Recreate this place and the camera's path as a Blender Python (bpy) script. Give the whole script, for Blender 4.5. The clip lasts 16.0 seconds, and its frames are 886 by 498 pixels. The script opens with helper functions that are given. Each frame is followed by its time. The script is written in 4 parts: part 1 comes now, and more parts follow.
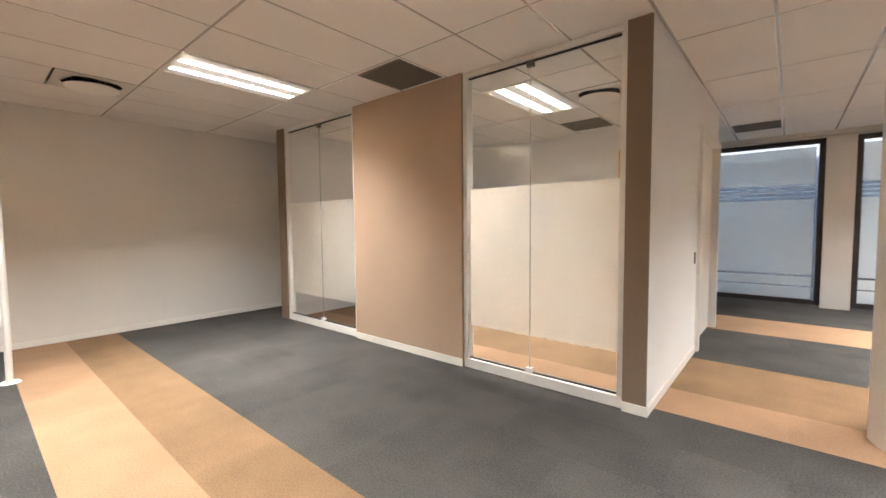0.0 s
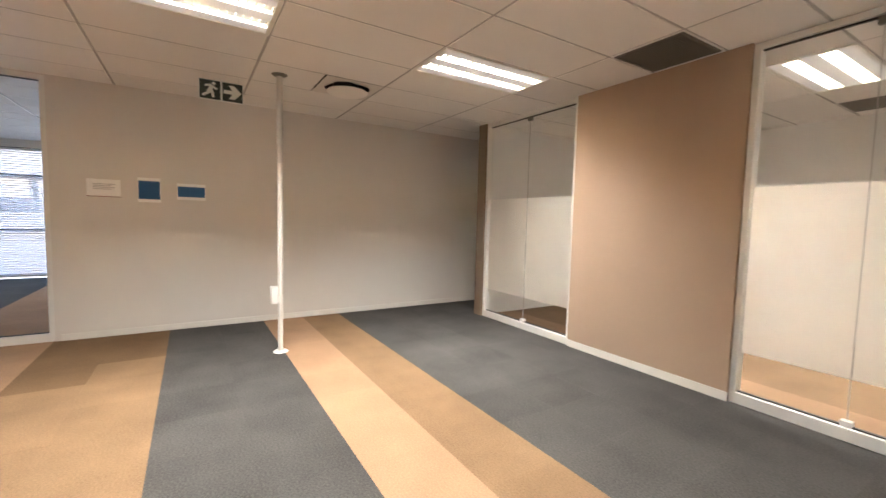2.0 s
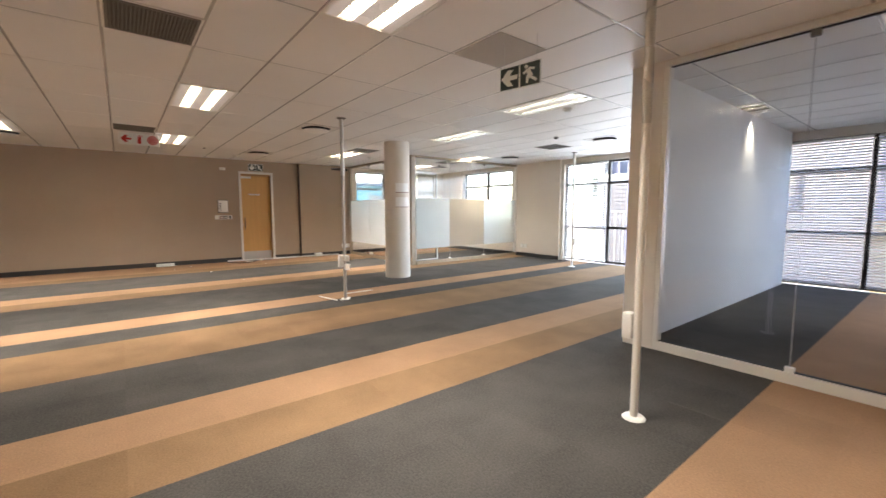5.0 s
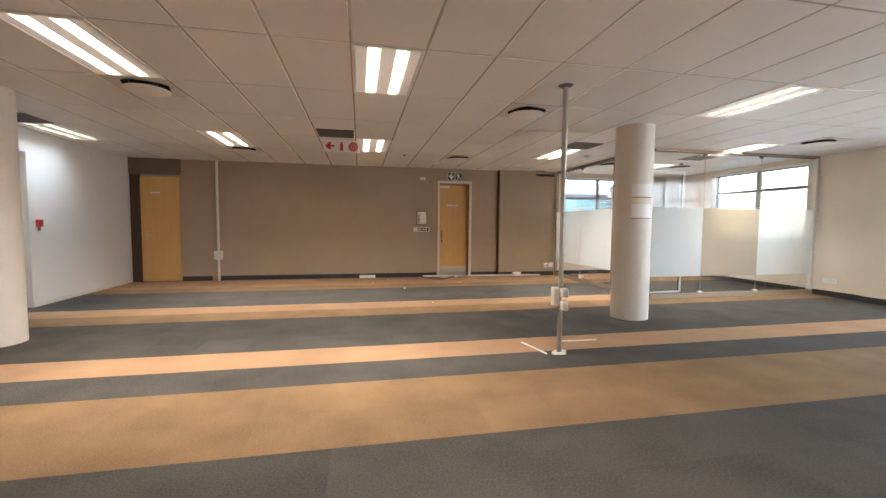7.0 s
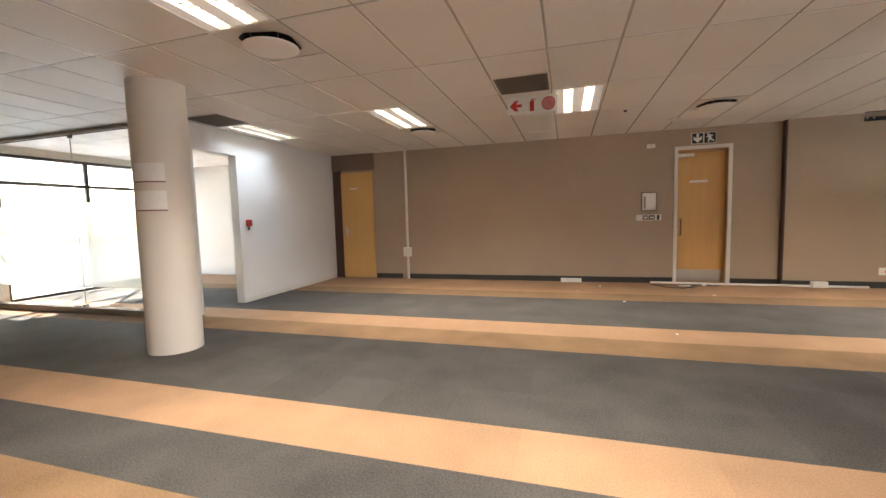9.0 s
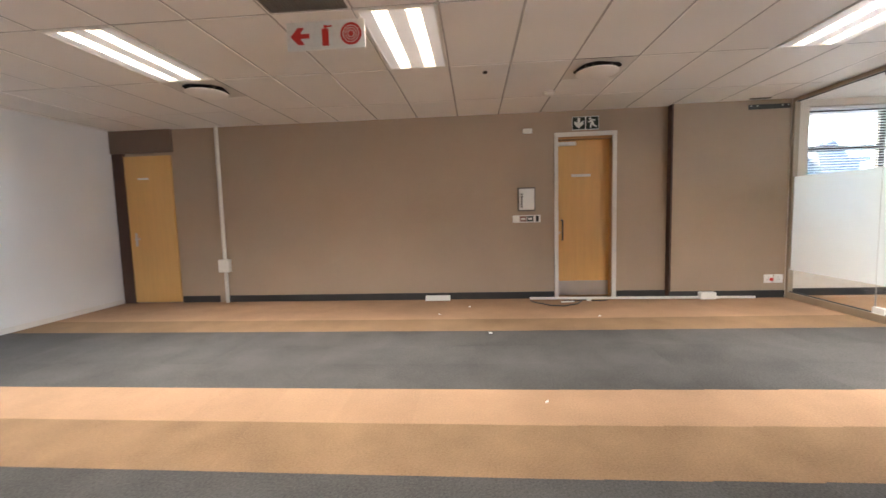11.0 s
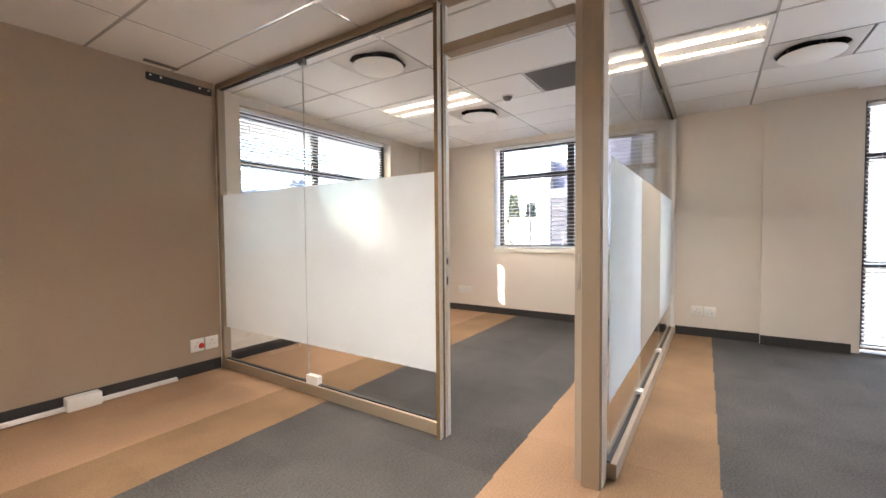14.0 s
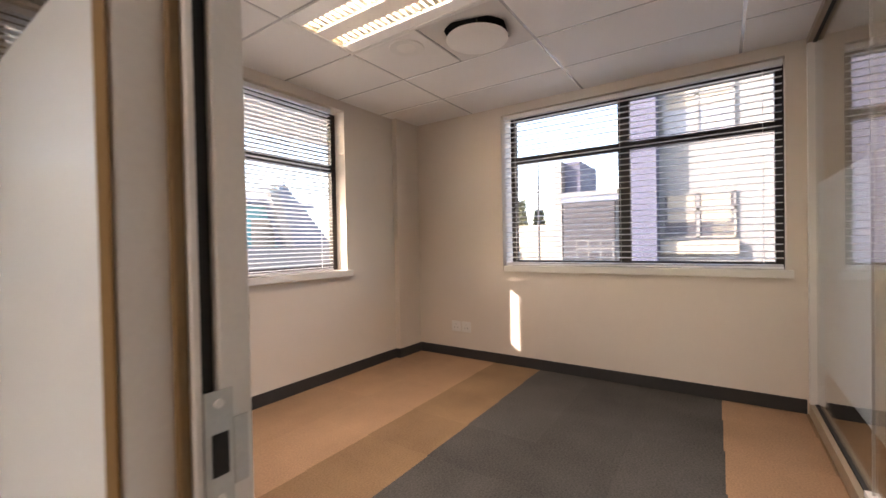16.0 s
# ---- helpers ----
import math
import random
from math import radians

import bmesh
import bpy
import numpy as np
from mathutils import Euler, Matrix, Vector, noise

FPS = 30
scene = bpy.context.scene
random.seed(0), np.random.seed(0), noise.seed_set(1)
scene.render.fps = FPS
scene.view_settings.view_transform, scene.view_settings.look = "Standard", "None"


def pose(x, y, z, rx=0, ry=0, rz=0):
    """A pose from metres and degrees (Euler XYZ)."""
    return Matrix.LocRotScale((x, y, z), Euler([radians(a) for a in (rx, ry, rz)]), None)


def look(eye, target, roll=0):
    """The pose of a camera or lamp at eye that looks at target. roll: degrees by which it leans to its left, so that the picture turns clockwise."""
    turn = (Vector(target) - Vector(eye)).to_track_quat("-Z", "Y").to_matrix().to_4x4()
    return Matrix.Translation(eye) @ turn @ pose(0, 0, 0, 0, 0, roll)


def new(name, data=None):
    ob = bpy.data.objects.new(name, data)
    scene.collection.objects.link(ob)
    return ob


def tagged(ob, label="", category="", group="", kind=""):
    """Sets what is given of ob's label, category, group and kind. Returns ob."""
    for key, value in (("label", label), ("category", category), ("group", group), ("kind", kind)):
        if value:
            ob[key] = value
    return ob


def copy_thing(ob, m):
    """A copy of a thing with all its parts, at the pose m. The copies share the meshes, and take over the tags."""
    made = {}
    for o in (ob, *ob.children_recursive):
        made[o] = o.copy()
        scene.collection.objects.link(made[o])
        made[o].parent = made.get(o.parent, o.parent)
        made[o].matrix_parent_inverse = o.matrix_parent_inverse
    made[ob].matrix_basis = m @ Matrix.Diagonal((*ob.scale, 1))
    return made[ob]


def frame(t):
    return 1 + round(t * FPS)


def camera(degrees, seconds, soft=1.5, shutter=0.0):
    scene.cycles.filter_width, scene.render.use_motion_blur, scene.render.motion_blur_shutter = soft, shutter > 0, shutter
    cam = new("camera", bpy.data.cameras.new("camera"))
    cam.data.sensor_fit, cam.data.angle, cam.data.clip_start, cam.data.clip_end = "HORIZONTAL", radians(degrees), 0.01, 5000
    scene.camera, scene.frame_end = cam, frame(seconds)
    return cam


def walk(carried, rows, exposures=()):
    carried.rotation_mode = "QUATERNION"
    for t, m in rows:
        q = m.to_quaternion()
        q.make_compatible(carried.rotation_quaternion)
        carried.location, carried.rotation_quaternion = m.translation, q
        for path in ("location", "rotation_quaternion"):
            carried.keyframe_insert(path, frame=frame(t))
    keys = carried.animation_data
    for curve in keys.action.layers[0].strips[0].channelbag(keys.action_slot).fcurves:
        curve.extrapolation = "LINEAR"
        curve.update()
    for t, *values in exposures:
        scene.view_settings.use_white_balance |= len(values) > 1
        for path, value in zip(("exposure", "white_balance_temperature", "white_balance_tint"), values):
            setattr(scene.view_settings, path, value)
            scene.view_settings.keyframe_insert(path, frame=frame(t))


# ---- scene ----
cam = camera(94.7, 16.0, shutter=0.15)
PATH = [
    (0, (0.459, 0.363, 1.353), (-0.833, 1.886, 1.237), -0.5),
    (0.5, (0.356, 0.178, 1.37), (-0.752, 1.839, 1.254), -0.6),
    (1, (0.206, 0.002, 1.374), (-0.927, 1.646, 1.26), 0.2),
    (1.5, (-0.075, -0.085, 1.355), (-1.484, 1.328, 1.228), 1.0),
    (2, (-0.409, -0.185, 1.377), (-2.105, 0.865, 1.236), 1.4),
    (2.5, (-0.737, -0.374, 1.361), (-2.59, 0.366, 1.23), 0.9),
    (3, (-1.028, -0.603, 1.296), (-3.0, -0.29, 1.181), 0.5),
    (3.5, (-1.353, -0.756, 1.311), (-3.331, -1.027, 1.183), 0.8),
    (4, (-1.583, -0.985, 1.324), (-3.437, -1.717, 1.16), 1.5),
    (4.5, (-1.865, -1.284, 1.322), (-3.479, -2.452, 1.143), 0.9),
    (5, (-2.089, -1.608, 1.365), (-3.321, -3.172, 1.179), -0.1),
    (5.2, (-2.184, -1.746, 1.362), (-3.248, -3.43, 1.18), 0.1),
    (7.3, (-2.75, -3.897, 1.328), (-2.993, -5.878, 1.2), 0.3),
    (7.5, (-2.76, -4.097, 1.318), (-2.862, -6.09, 1.183), 0.2),
    (8, (-2.791, -4.591, 1.323), (-2.54, -6.569, 1.167), 0.2),
    (8.2, (-2.796, -4.801, 1.324), (-2.431, -6.76, 1.156), 0.0),
    (10.3, (-3.106, -6.918, 1.333), (-2.459, -8.805, 1.193), -2.0),
    (10.5, (-3.245, -7.148, 1.331), (-2.697, -9.066, 1.191), -2.0),
    (11, (-3.481, -7.662, 1.303), (-3.324, -9.649, 1.135), -1.6),
    (11.5, (-3.743, -8.09, 1.292), (-4.044, -10.057, 1.09), -1.2),
    (12, (-4.109, -8.444, 1.292), (-4.778, -10.322, 1.128), -0.3),
    (12.5, (-4.44, -8.848, 1.306), (-5.471, -10.557, 1.174), -0.8),
    (13, (-4.791, -9.178, 1.308), (-6.147, -10.643, 1.189), -1.7),
    (13.5, (-5.217, -9.439, 1.328), (-6.774, -10.687, 1.211), -0.5),
    (14, (-5.735, -9.705, 1.29), (-7.4, -10.81, 1.217), -0.5),
    (14.5, (-6.275, -9.943, 1.293), (-7.957, -11.024, 1.227), -0.9),
    (15, (-6.784, -10.191, 1.307), (-8.436, -11.318, 1.263), -0.8),
    (15.5, (-7.284, -10.498, 1.336), (-8.934, -11.629, 1.315), -1.3),
    (16, (-7.692, -10.72, 1.306), (-9.343, -11.848, 1.28), -1.1),
]
walk(cam, [(t, look(eye, target, roll)) for t, eye, target, roll in PATH], [(0, 4.5, 5950, 9), (2.5, 4.38, 6050, 9), (3.5, 4.2, 6100, 9), (5, 4.1, 6550, 11), (8.2, 3.98, 6700, 12), (10.3, 4.4, 6350, 11), (11.2, 4.36, 6050, 11), (12.5, 4.2, 6150, 12), (13.5, 4.04, 6350, 14), (14.5, 3.9, 6700, 17), (15, 3.75, 6850, 18), (15.5, 3.58, 6900, 18), (16, 3.15, 7250, 23)])

# ---- world and sun ----
H = 2.75
world = bpy.data.worlds.new("sky")
scene.world = world
world.use_nodes = True
wn = world.node_tree
sky = wn.nodes.new("ShaderNodeTexSky")
sky.sky_type = "NISHITA"
sky.sun_disc = False
SUN_DIR = Vector((1.1, -1.245, 0.85)).normalized()
sky.sun_elevation = math.asin(SUN_DIR.z)
sky.sun_rotation = math.atan2(SUN_DIR.x, SUN_DIR.y)
wn.links.new(sky.outputs[0], wn.nodes["Background"].inputs[0])
wn.nodes["Background"].inputs[1].default_value = 0.12
sun_data = bpy.data.lights.new("sun", "SUN")
sun_data.energy, sun_data.angle, sun_data.color = 2.0, radians(0.5), (1.0, 0.93, 0.84)
sun_lamp = new("sun", sun_data)
sun_lamp.matrix_world = look(SUN_DIR * 40, (0, 0, 0))
# area lamp just outside the tall west window, standing in for the sky's light
wd = bpy.data.lights.new("window_sky", "AREA")
wd.shape, wd.size, wd.size_y, wd.energy, wd.color = "RECTANGLE", 2.5, 4.75, 21, (0.80, 0.88, 1.0)
new("window_sky", wd).matrix_basis = pose(-11.95, -6.15, 1.33, 0, -90, 0)
# second lamp, added outside an unseen window bay to brighten the glazed office
md = bpy.data.lights.new("window_sky", "AREA")
md.shape, md.size, md.size_y, md.energy, md.color = "RECTANGLE", 2.5, 1.5, 6.0, (0.82, 0.88, 1.0)
new("window_sky", md).matrix_basis = pose(-11.95, -0.40, 1.33, 0, -90, 0)
LAMP_WATTS, LAMP_COLOUR, LAMP_SPREAD = 2.6, (1.0, 0.925, 0.85), 120


# ---- materials ----
def mat(name, colour, rough=0.6, metal=0.0, grain=60.0, amount=0.06, bump=0.05, stain=1.2, stain_amount=0.06, spec=0.5, per_piece=0.0):
    """A surface with fine grain and slow stains, at real size."""
    m = bpy.data.materials.new(name)
    m.use_nodes = True
    nt = m.node_tree
    b = nt.nodes["Principled BSDF"]
    b.inputs["Roughness"].default_value = rough
    b.inputs["Metallic"].default_value = metal
    b.inputs["Specular IOR Level"].default_value = spec
    geo = nt.nodes.new("ShaderNodeNewGeometry")
    fine = nt.nodes.new("ShaderNodeTexNoise")
    fine.inputs["Scale"].default_value, fine.inputs["Detail"].default_value = grain, 4
    slow = nt.nodes.new("ShaderNodeTexNoise")
    slow.inputs["Scale"].default_value, slow.inputs["Detail"].default_value = stain, 5
    for n in (fine, slow):
        nt.links.new(geo.outputs["Position"], n.inputs["Vector"])

    def scaled(src, k):
        a = nt.nodes.new("ShaderNodeMath")
        a.operation = "MULTIPLY_ADD"
        a.inputs[1].default_value, a.inputs[2].default_value = 2 * k, -k
        nt.links.new(src, a.inputs[0])
        return a.outputs[0]

    def add(p, q):
        a = nt.nodes.new("ShaderNodeMath")
        nt.links.new(p, a.inputs[0])
        nt.links.new(q, a.inputs[1])
        return a.outputs[0]

    total = add(scaled(fine.outputs["Fac"], amount * 2), scaled(slow.outputs["Fac"], stain_amount * 2))
    if per_piece:
        info = nt.nodes.new("ShaderNodeObjectInfo")
        total = add(total, scaled(info.outputs["Random"], per_piece))
        total = add(total, scaled(geo.outputs["Random Per Island"], per_piece))
    one = nt.nodes.new("ShaderNodeMath")
    one.inputs[1].default_value = 1.0
    nt.links.new(total, one.inputs[0])
    mix = nt.nodes.new("ShaderNodeVectorMath")
    mix.operation = "SCALE"
    mix.inputs[0].default_value = colour
    nt.links.new(one.outputs[0], mix.inputs["Scale"])
    nt.links.new(mix.outputs[0], b.inputs["Base Color"])
    rr = nt.nodes.new("ShaderNodeMapRange")
    rr.inputs["To Min"].default_value, rr.inputs["To Max"].default_value = max(rough - 0.08, 0.02), min(rough + 0.08, 1)
    nt.links.new(slow.outputs["Fac"], rr.inputs["Value"])
    nt.links.new(rr.outputs[0], b.inputs["Roughness"])
    if bump:
        bp = nt.nodes.new("ShaderNodeBump")
        bp.inputs["Strength"].default_value, bp.inputs["Distance"].default_value = bump, 0.004
        nt.links.new(fine.outputs["Fac"], bp.inputs["Height"])
        nt.links.new(bp.outputs[0], b.inputs["Normal"])
    return m


def wood_mat(name, colour):
    m = mat(name, colour, 0.45, grain=25, amount=0.05, bump=0.02, stain=2, stain_amount=0.05)
    nt = m.node_tree
    noises = [n for n in nt.nodes if n.type == "TEX_NOISE"]
    geo = next(n for n in nt.nodes if n.type == "NEW_GEOMETRY")
    mp = nt.nodes.new("ShaderNodeMapping")
    mp.inputs["Scale"].default_value = (1, 1, 0.06)
    nt.links.new(geo.outputs["Position"], mp.inputs["Vector"])
    for n in noises:
        nt.links.new(mp.outputs[0], n.inputs["Vector"])
    return m


def glass_mat(name, tint=(0.98, 0.99, 0.987), ior=1.5):
    m = bpy.data.materials.new(name)
    m.use_nodes = True
    nt = m.node_tree
    nt.nodes.remove(nt.nodes["Principled BSDF"])
    out = nt.nodes["Material Output"]
    tr = nt.nodes.new("ShaderNodeBsdfTransparent")
    tr.inputs[0].default_value = (*tint, 1)
    gl = nt.nodes.new("ShaderNodeBsdfGlossy")
    gl.inputs["Roughness"].default_value = 0.01
    lw = nt.nodes.new("ShaderNodeLayerWeight")
    lw.inputs["Blend"].default_value = 0.5
    pw = nt.nodes.new("ShaderNodeMath")
    pw.operation = "POWER"
    pw.inputs[1].default_value = 5.0
    nt.links.new(lw.outputs["Facing"], pw.inputs[0])
    fr = nt.nodes.new("ShaderNodeMath")
    fr.operation = "MULTIPLY_ADD"
    f0 = ((ior - 1) / (ior + 1)) ** 2
    fr.inputs[1].default_value, fr.inputs[2].default_value = 1 - f0, f0
    nt.links.new(pw.outputs[0], fr.inputs[0])
    mx = nt.nodes.new("ShaderNodeMixShader")
    nt.links.new(fr.outputs[0], mx.inputs[0])
    nt.links.new(tr.outputs[0], mx.inputs[1])
    nt.links.new(gl.outputs[0], mx.inputs[2])
    nt.links.new(mx.outputs[0], out.inputs[0])
    return m


def film_mat(name, colour=(0.95, 0.975, 0.975), clear=0.012):
    """Frosted adhesive film: scatters light to both sides."""
    m = bpy.data.materials.new(name)
    m.use_nodes = True
    nt = m.node_tree
    nt.nodes.remove(nt.nodes["Principled BSDF"])
    out = nt.nodes["Material Output"]
    no = nt.nodes.new("ShaderNodeTexNoise")
    no.inputs["Scale"].default_value = 3.0
    ramp = nt.nodes.new("ShaderNodeMapRange")
    ramp.inputs["To Min"].default_value, ramp.inputs["To Max"].default_value = 0.95, 1.0
    nt.links.new(no.outputs["Fac"], ramp.inputs["Value"])
    vm = nt.nodes.new("ShaderNodeVectorMath")
    vm.operation = "SCALE"
    vm.inputs[0].default_value = colour
    nt.links.new(ramp.outputs[0], vm.inputs["Scale"])
    d = nt.nodes.new("ShaderNodeBsdfDiffuse")
    t = nt.nodes.new("ShaderNodeBsdfTranslucent")
    nt.links.new(vm.outputs[0], d.inputs[0])
    nt.links.new(vm.outputs[0], t.inputs[0])
    a0 = nt.nodes.new("ShaderNodeMixShader")
    a0.inputs[0].default_value = 0.56
    nt.links.new(d.outputs[0], a0.inputs[1])
    nt.links.new(t.outputs[0], a0.inputs[2])
    rf = nt.nodes.new("ShaderNodeBsdfRefraction")
    rf.inputs["IOR"].default_value, rf.inputs["Roughness"].default_value = 1.02, 0.76
    nt.links.new(vm.outputs[0], rf.inputs[0])
    a = nt.nodes.new("ShaderNodeMixShader")
    a.inputs[0].default_value = 0.34
    nt.links.new(a0.outputs[0], a.inputs[1])
    nt.links.new(rf.outputs[0], a.inputs[2])
    c = nt.nodes.new("ShaderNodeBsdfTransparent")
    mx = nt.nodes.new("ShaderNodeMixShader")
    mx.inputs[0].default_value = clear
    nt.links.new(a.outputs[0], mx.inputs[1])
    nt.links.new(c.outputs[0], mx.inputs[2])
    nt.links.new(mx.outputs[0], out.inputs[0])
    return m


WHITE = mat("white_wall_paint", (0.66, 0.62, 0.565), 0.7, grain=180, amount=0.02, bump=0.08, stain=0.8, stain_amount=0.03)
COOL_WHITE = mat("white_partition_paint", (0.76, 0.75, 0.73), 0.65, grain=180, amount=0.02, bump=0.08, stain_amount=0.03)
TAUPE = mat("pale_taupe_wall_paint", (0.69, 0.615, 0.525), 0.7, grain=180, amount=0.02, bump=0.08, stain=0.8, stain_amount=0.03)
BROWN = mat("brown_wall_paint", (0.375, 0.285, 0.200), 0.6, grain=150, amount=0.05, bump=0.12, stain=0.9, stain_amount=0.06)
# wall brown with the shade above the cupboard door put into the colour
RECESS_SHADE = mat("recess_shade_brown", (0.17, 0.115, 0.08), 0.6, grain=150, amount=0.05, bump=0.1)
DARK_BROWN = mat("dark_reddish_brown", (0.070, 0.034, 0.022), 0.55, grain=120, bump=0.1)
TAN = mat("tan_fabric_panel", (0.41, 0.295, 0.205), 0.85, grain=320, amount=0.10, bump=0.2, stain_amount=0.04, spec=0.2)
TAN_DARK = mat("tan_pier_paint", (0.19, 0.135, 0.09), 0.8, grain=200, bump=0.1)
CREAM = mat("cream_trim_paint", (0.72, 0.69, 0.63), 0.45, grain=90, amount=0.03, bump=0.03)
ALU = mat("white_powder_coat", (0.73, 0.71, 0.665), 0.38, 0.1, grain=140, amount=0.03, bump=0.02, stain_amount=0.03)
ALU_TAUPE = mat("taupe_powder_coat", (0.34, 0.27, 0.19), 0.4, 0.2, grain=140, amount=0.04, bump=0.02)
STEEL = mat("brushed_steel", (0.58, 0.56, 0.52), 0.3, 1.0, grain=200, amount=0.05, bump=0.03)
DARK_STEEL = mat("dark_steel", (0.14, 0.12, 0.10), 0.35, 0.8, grain=120, bump=0.02)
DARK_FRAME = mat("dark_bronze_frame", (0.030, 0.024, 0.022), 0.4, 0.2, grain=120, bump=0.02)
BLACK = mat("black_rubber", (0.010, 0.010, 0.010), 0.6, bump=0.02)
SKIRT = mat("charcoal_skirting", (0.030, 0.028, 0.027), 0.6, grain=120, amount=0.1, bump=0.08)
CEIL = mat("ceiling_tile", (0.80, 0.775, 0.74), 0.52, grain=260, amount=0.05, bump=0.2, stain=0.6, stain_amount=0.06, spec=0.5, per_piece=0.03)
TBAR = mat("ceiling_grid", (0.74, 0.72, 0.69), 0.2, 0.35, bump=0.0)
VOID = mat("ceiling_void", (0.02, 0.02, 0.02), 0.9)
PLASTIC = mat("white_plastic", (0.78, 0.76, 0.71), 0.35, grain=60, amount=0.02, bump=0.01, stain_amount=0.02)
POLE_GREY = mat("grey_pole_paint", (0.40, 0.37, 0.33), 0.35, 0.4, grain=90, bump=0.01)
GREY_PL = mat("grey_grille", (0.15, 0.135, 0.115), 0.6, grain=200, amount=0.08, bump=0.1)
LENS_PLATE = mat("diffuser_plate", (0.86, 0.83, 0.78), 0.5, grain=80, amount=0.03, bump=0.02)
WOOD = wood_mat("maple_veneer", (0.66, 0.385, 0.125))
SIGN_LENS = mat("lens_plastic", (0.85, 0.84, 0.80), 0.3, bump=0.0)
WOOD_EDGE = wood_mat("maple_jamb", (0.42, 0.23, 0.085))
GOLD_REF = mat("satin_reflector", (0.75, 0.66, 0.50), 0.25, 0.7, grain=90, bump=0.01)
RED = mat("red_print", (0.55, 0.03, 0.02), 0.45, bump=0.0)
GREEN = mat("dark_green_print", (0.006, 0.020, 0.014), 0.4, bump=0.0)
SIGN_WHITE = mat("sign_white", (0.82, 0.83, 0.78), 0.4, bump=0.0)
BLUE = mat("blue_paper", (0.020, 0.105, 0.26), 0.55, grain=120, amount=0.08, bump=0.02)
PAPER = mat("white_paper", (0.87, 0.86, 0.83), 0.6, bump=0.02)
INK = mat("printed_ink", (0.10, 0.09, 0.09), 0.6, bump=0.0)
CABLE = mat("black_cable", (0.012, 0.012, 0.012), 0.5, bump=0.0)
BLIND = mat("aluminium_slat", (0.80, 0.79, 0.78), 0.4, 0.0, grain=50, amount=0.03, bump=0.0)
COL = mat("column_paint", (0.74, 0.68, 0.60), 0.6, grain=160, amount=0.03, bump=0.08, stain_amount=0.04)
GLASS = glass_mat("partition_glass")
TINTED = glass_mat("tinted_window_glass", (0.90, 0.88, 0.92))
WGLASS = glass_mat("window_glass", (0.96, 0.98, 0.98))
FILM = film_mat("frosted_film")
# same film, with the warm lamplight put into its tint
LAMPLIT_FILM = film_mat("lamplit_frosted_film", (0.98, 0.935, 0.875))
SILICONE = mat("silicone_joint", (0.42, 0.40, 0.37), 0.35, bump=0.0)
# film whose beige tint takes in the wall mirrored in the glass
BEIGE_FILM = film_mat("beige_reflection_film", (0.72, 0.65, 0.55), 0.0)
CARPET_L = mat("light_tan_carpet", (0.308, 0.192, 0.113), 0.95, grain=95, amount=0.18, bump=0.09, stain=2.1, stain_amount=0.14, spec=0.1, per_piece=0.035)
CARPET_D = mat("dark_tan_carpet", (0.215, 0.136, 0.074), 0.95, grain=95, amount=0.22, bump=0.09, stain=2.1, stain_amount=0.18, spec=0.1, per_piece=0.035)
CARPET_G = mat("grey_carpet", (0.066, 0.062, 0.056), 0.95, grain=85, amount=0.36, bump=0.10, stain=2.1, stain_amount=0.24, spec=0.1, per_piece=0.07)
CARPET_B = mat("worn_brown_carpet", (0.155, 0.096, 0.050), 0.95, grain=95, amount=0.22, bump=0.09, stain=2.1, stain_amount=0.18, spec=0.1, per_piece=0.035)
CONCRETE = mat("screed", (0.16, 0.15, 0.14), 0.9, grain=40, bump=0.2)


# ---- builders ----
def box(bm, x0, x1, y0, y1, z0, z1):
    x0, x1, y0, y1, z0, z1 = min(x0, x1), max(x0, x1), min(y0, y1), max(y0, y1), min(z0, z1), max(z0, z1)
    v = [bm.verts.new(p) for p in ((x0, y0, z0), (x1, y0, z0), (x1, y1, z0), (x0, y1, z0), (x0, y0, z1), (x1, y0, z1), (x1, y1, z1), (x0, y1, z1))]
    return [bm.faces.new([v[i] for i in q]) for q in ((3, 2, 1, 0), (4, 5, 6, 7), (0, 1, 5, 4), (1, 2, 6, 5), (2, 3, 7, 6), (3, 0, 4, 7))]


def boxes(*many, bevel=0.0):
    bm = bmesh.new()
    for b in many:
        box(bm, *b)
    if bevel:
        bmesh.ops.bevel(bm, geom=list(bm.edges), offset=bevel, segments=2, affect="EDGES", profile=0.5)
    return bm


def rod(r0, r1, z0, z1, n=24, x=0.0, y=0.0, bevel=0.0):
    bm = bmesh.new()
    bmesh.ops.create_cone(bm, cap_ends=True, segments=n, radius1=r0, radius2=r1, depth=z1 - z0, matrix=Matrix.Translation((x, y, (z0 + z1) / 2)))
    if bevel:
        rim = [e for e in bm.edges if abs(e.verts[0].co.z - e.verts[1].co.z) < 1e-6]
        bmesh.ops.bevel(bm, geom=rim, offset=bevel, segments=2, affect="EDGES", profile=0.5)
    return bm


def turned(bm, m):
    bmesh.ops.transform(bm, matrix=m, verts=list(bm.verts))
    return bm


def merged(*bms):
    out = bmesh.new()
    for b in bms:
        me = bpy.data.meshes.new("tmp")
        b.to_mesh(me)
        b.free()
        out.from_mesh(me)
        bpy.data.meshes.remove(me)
    return out


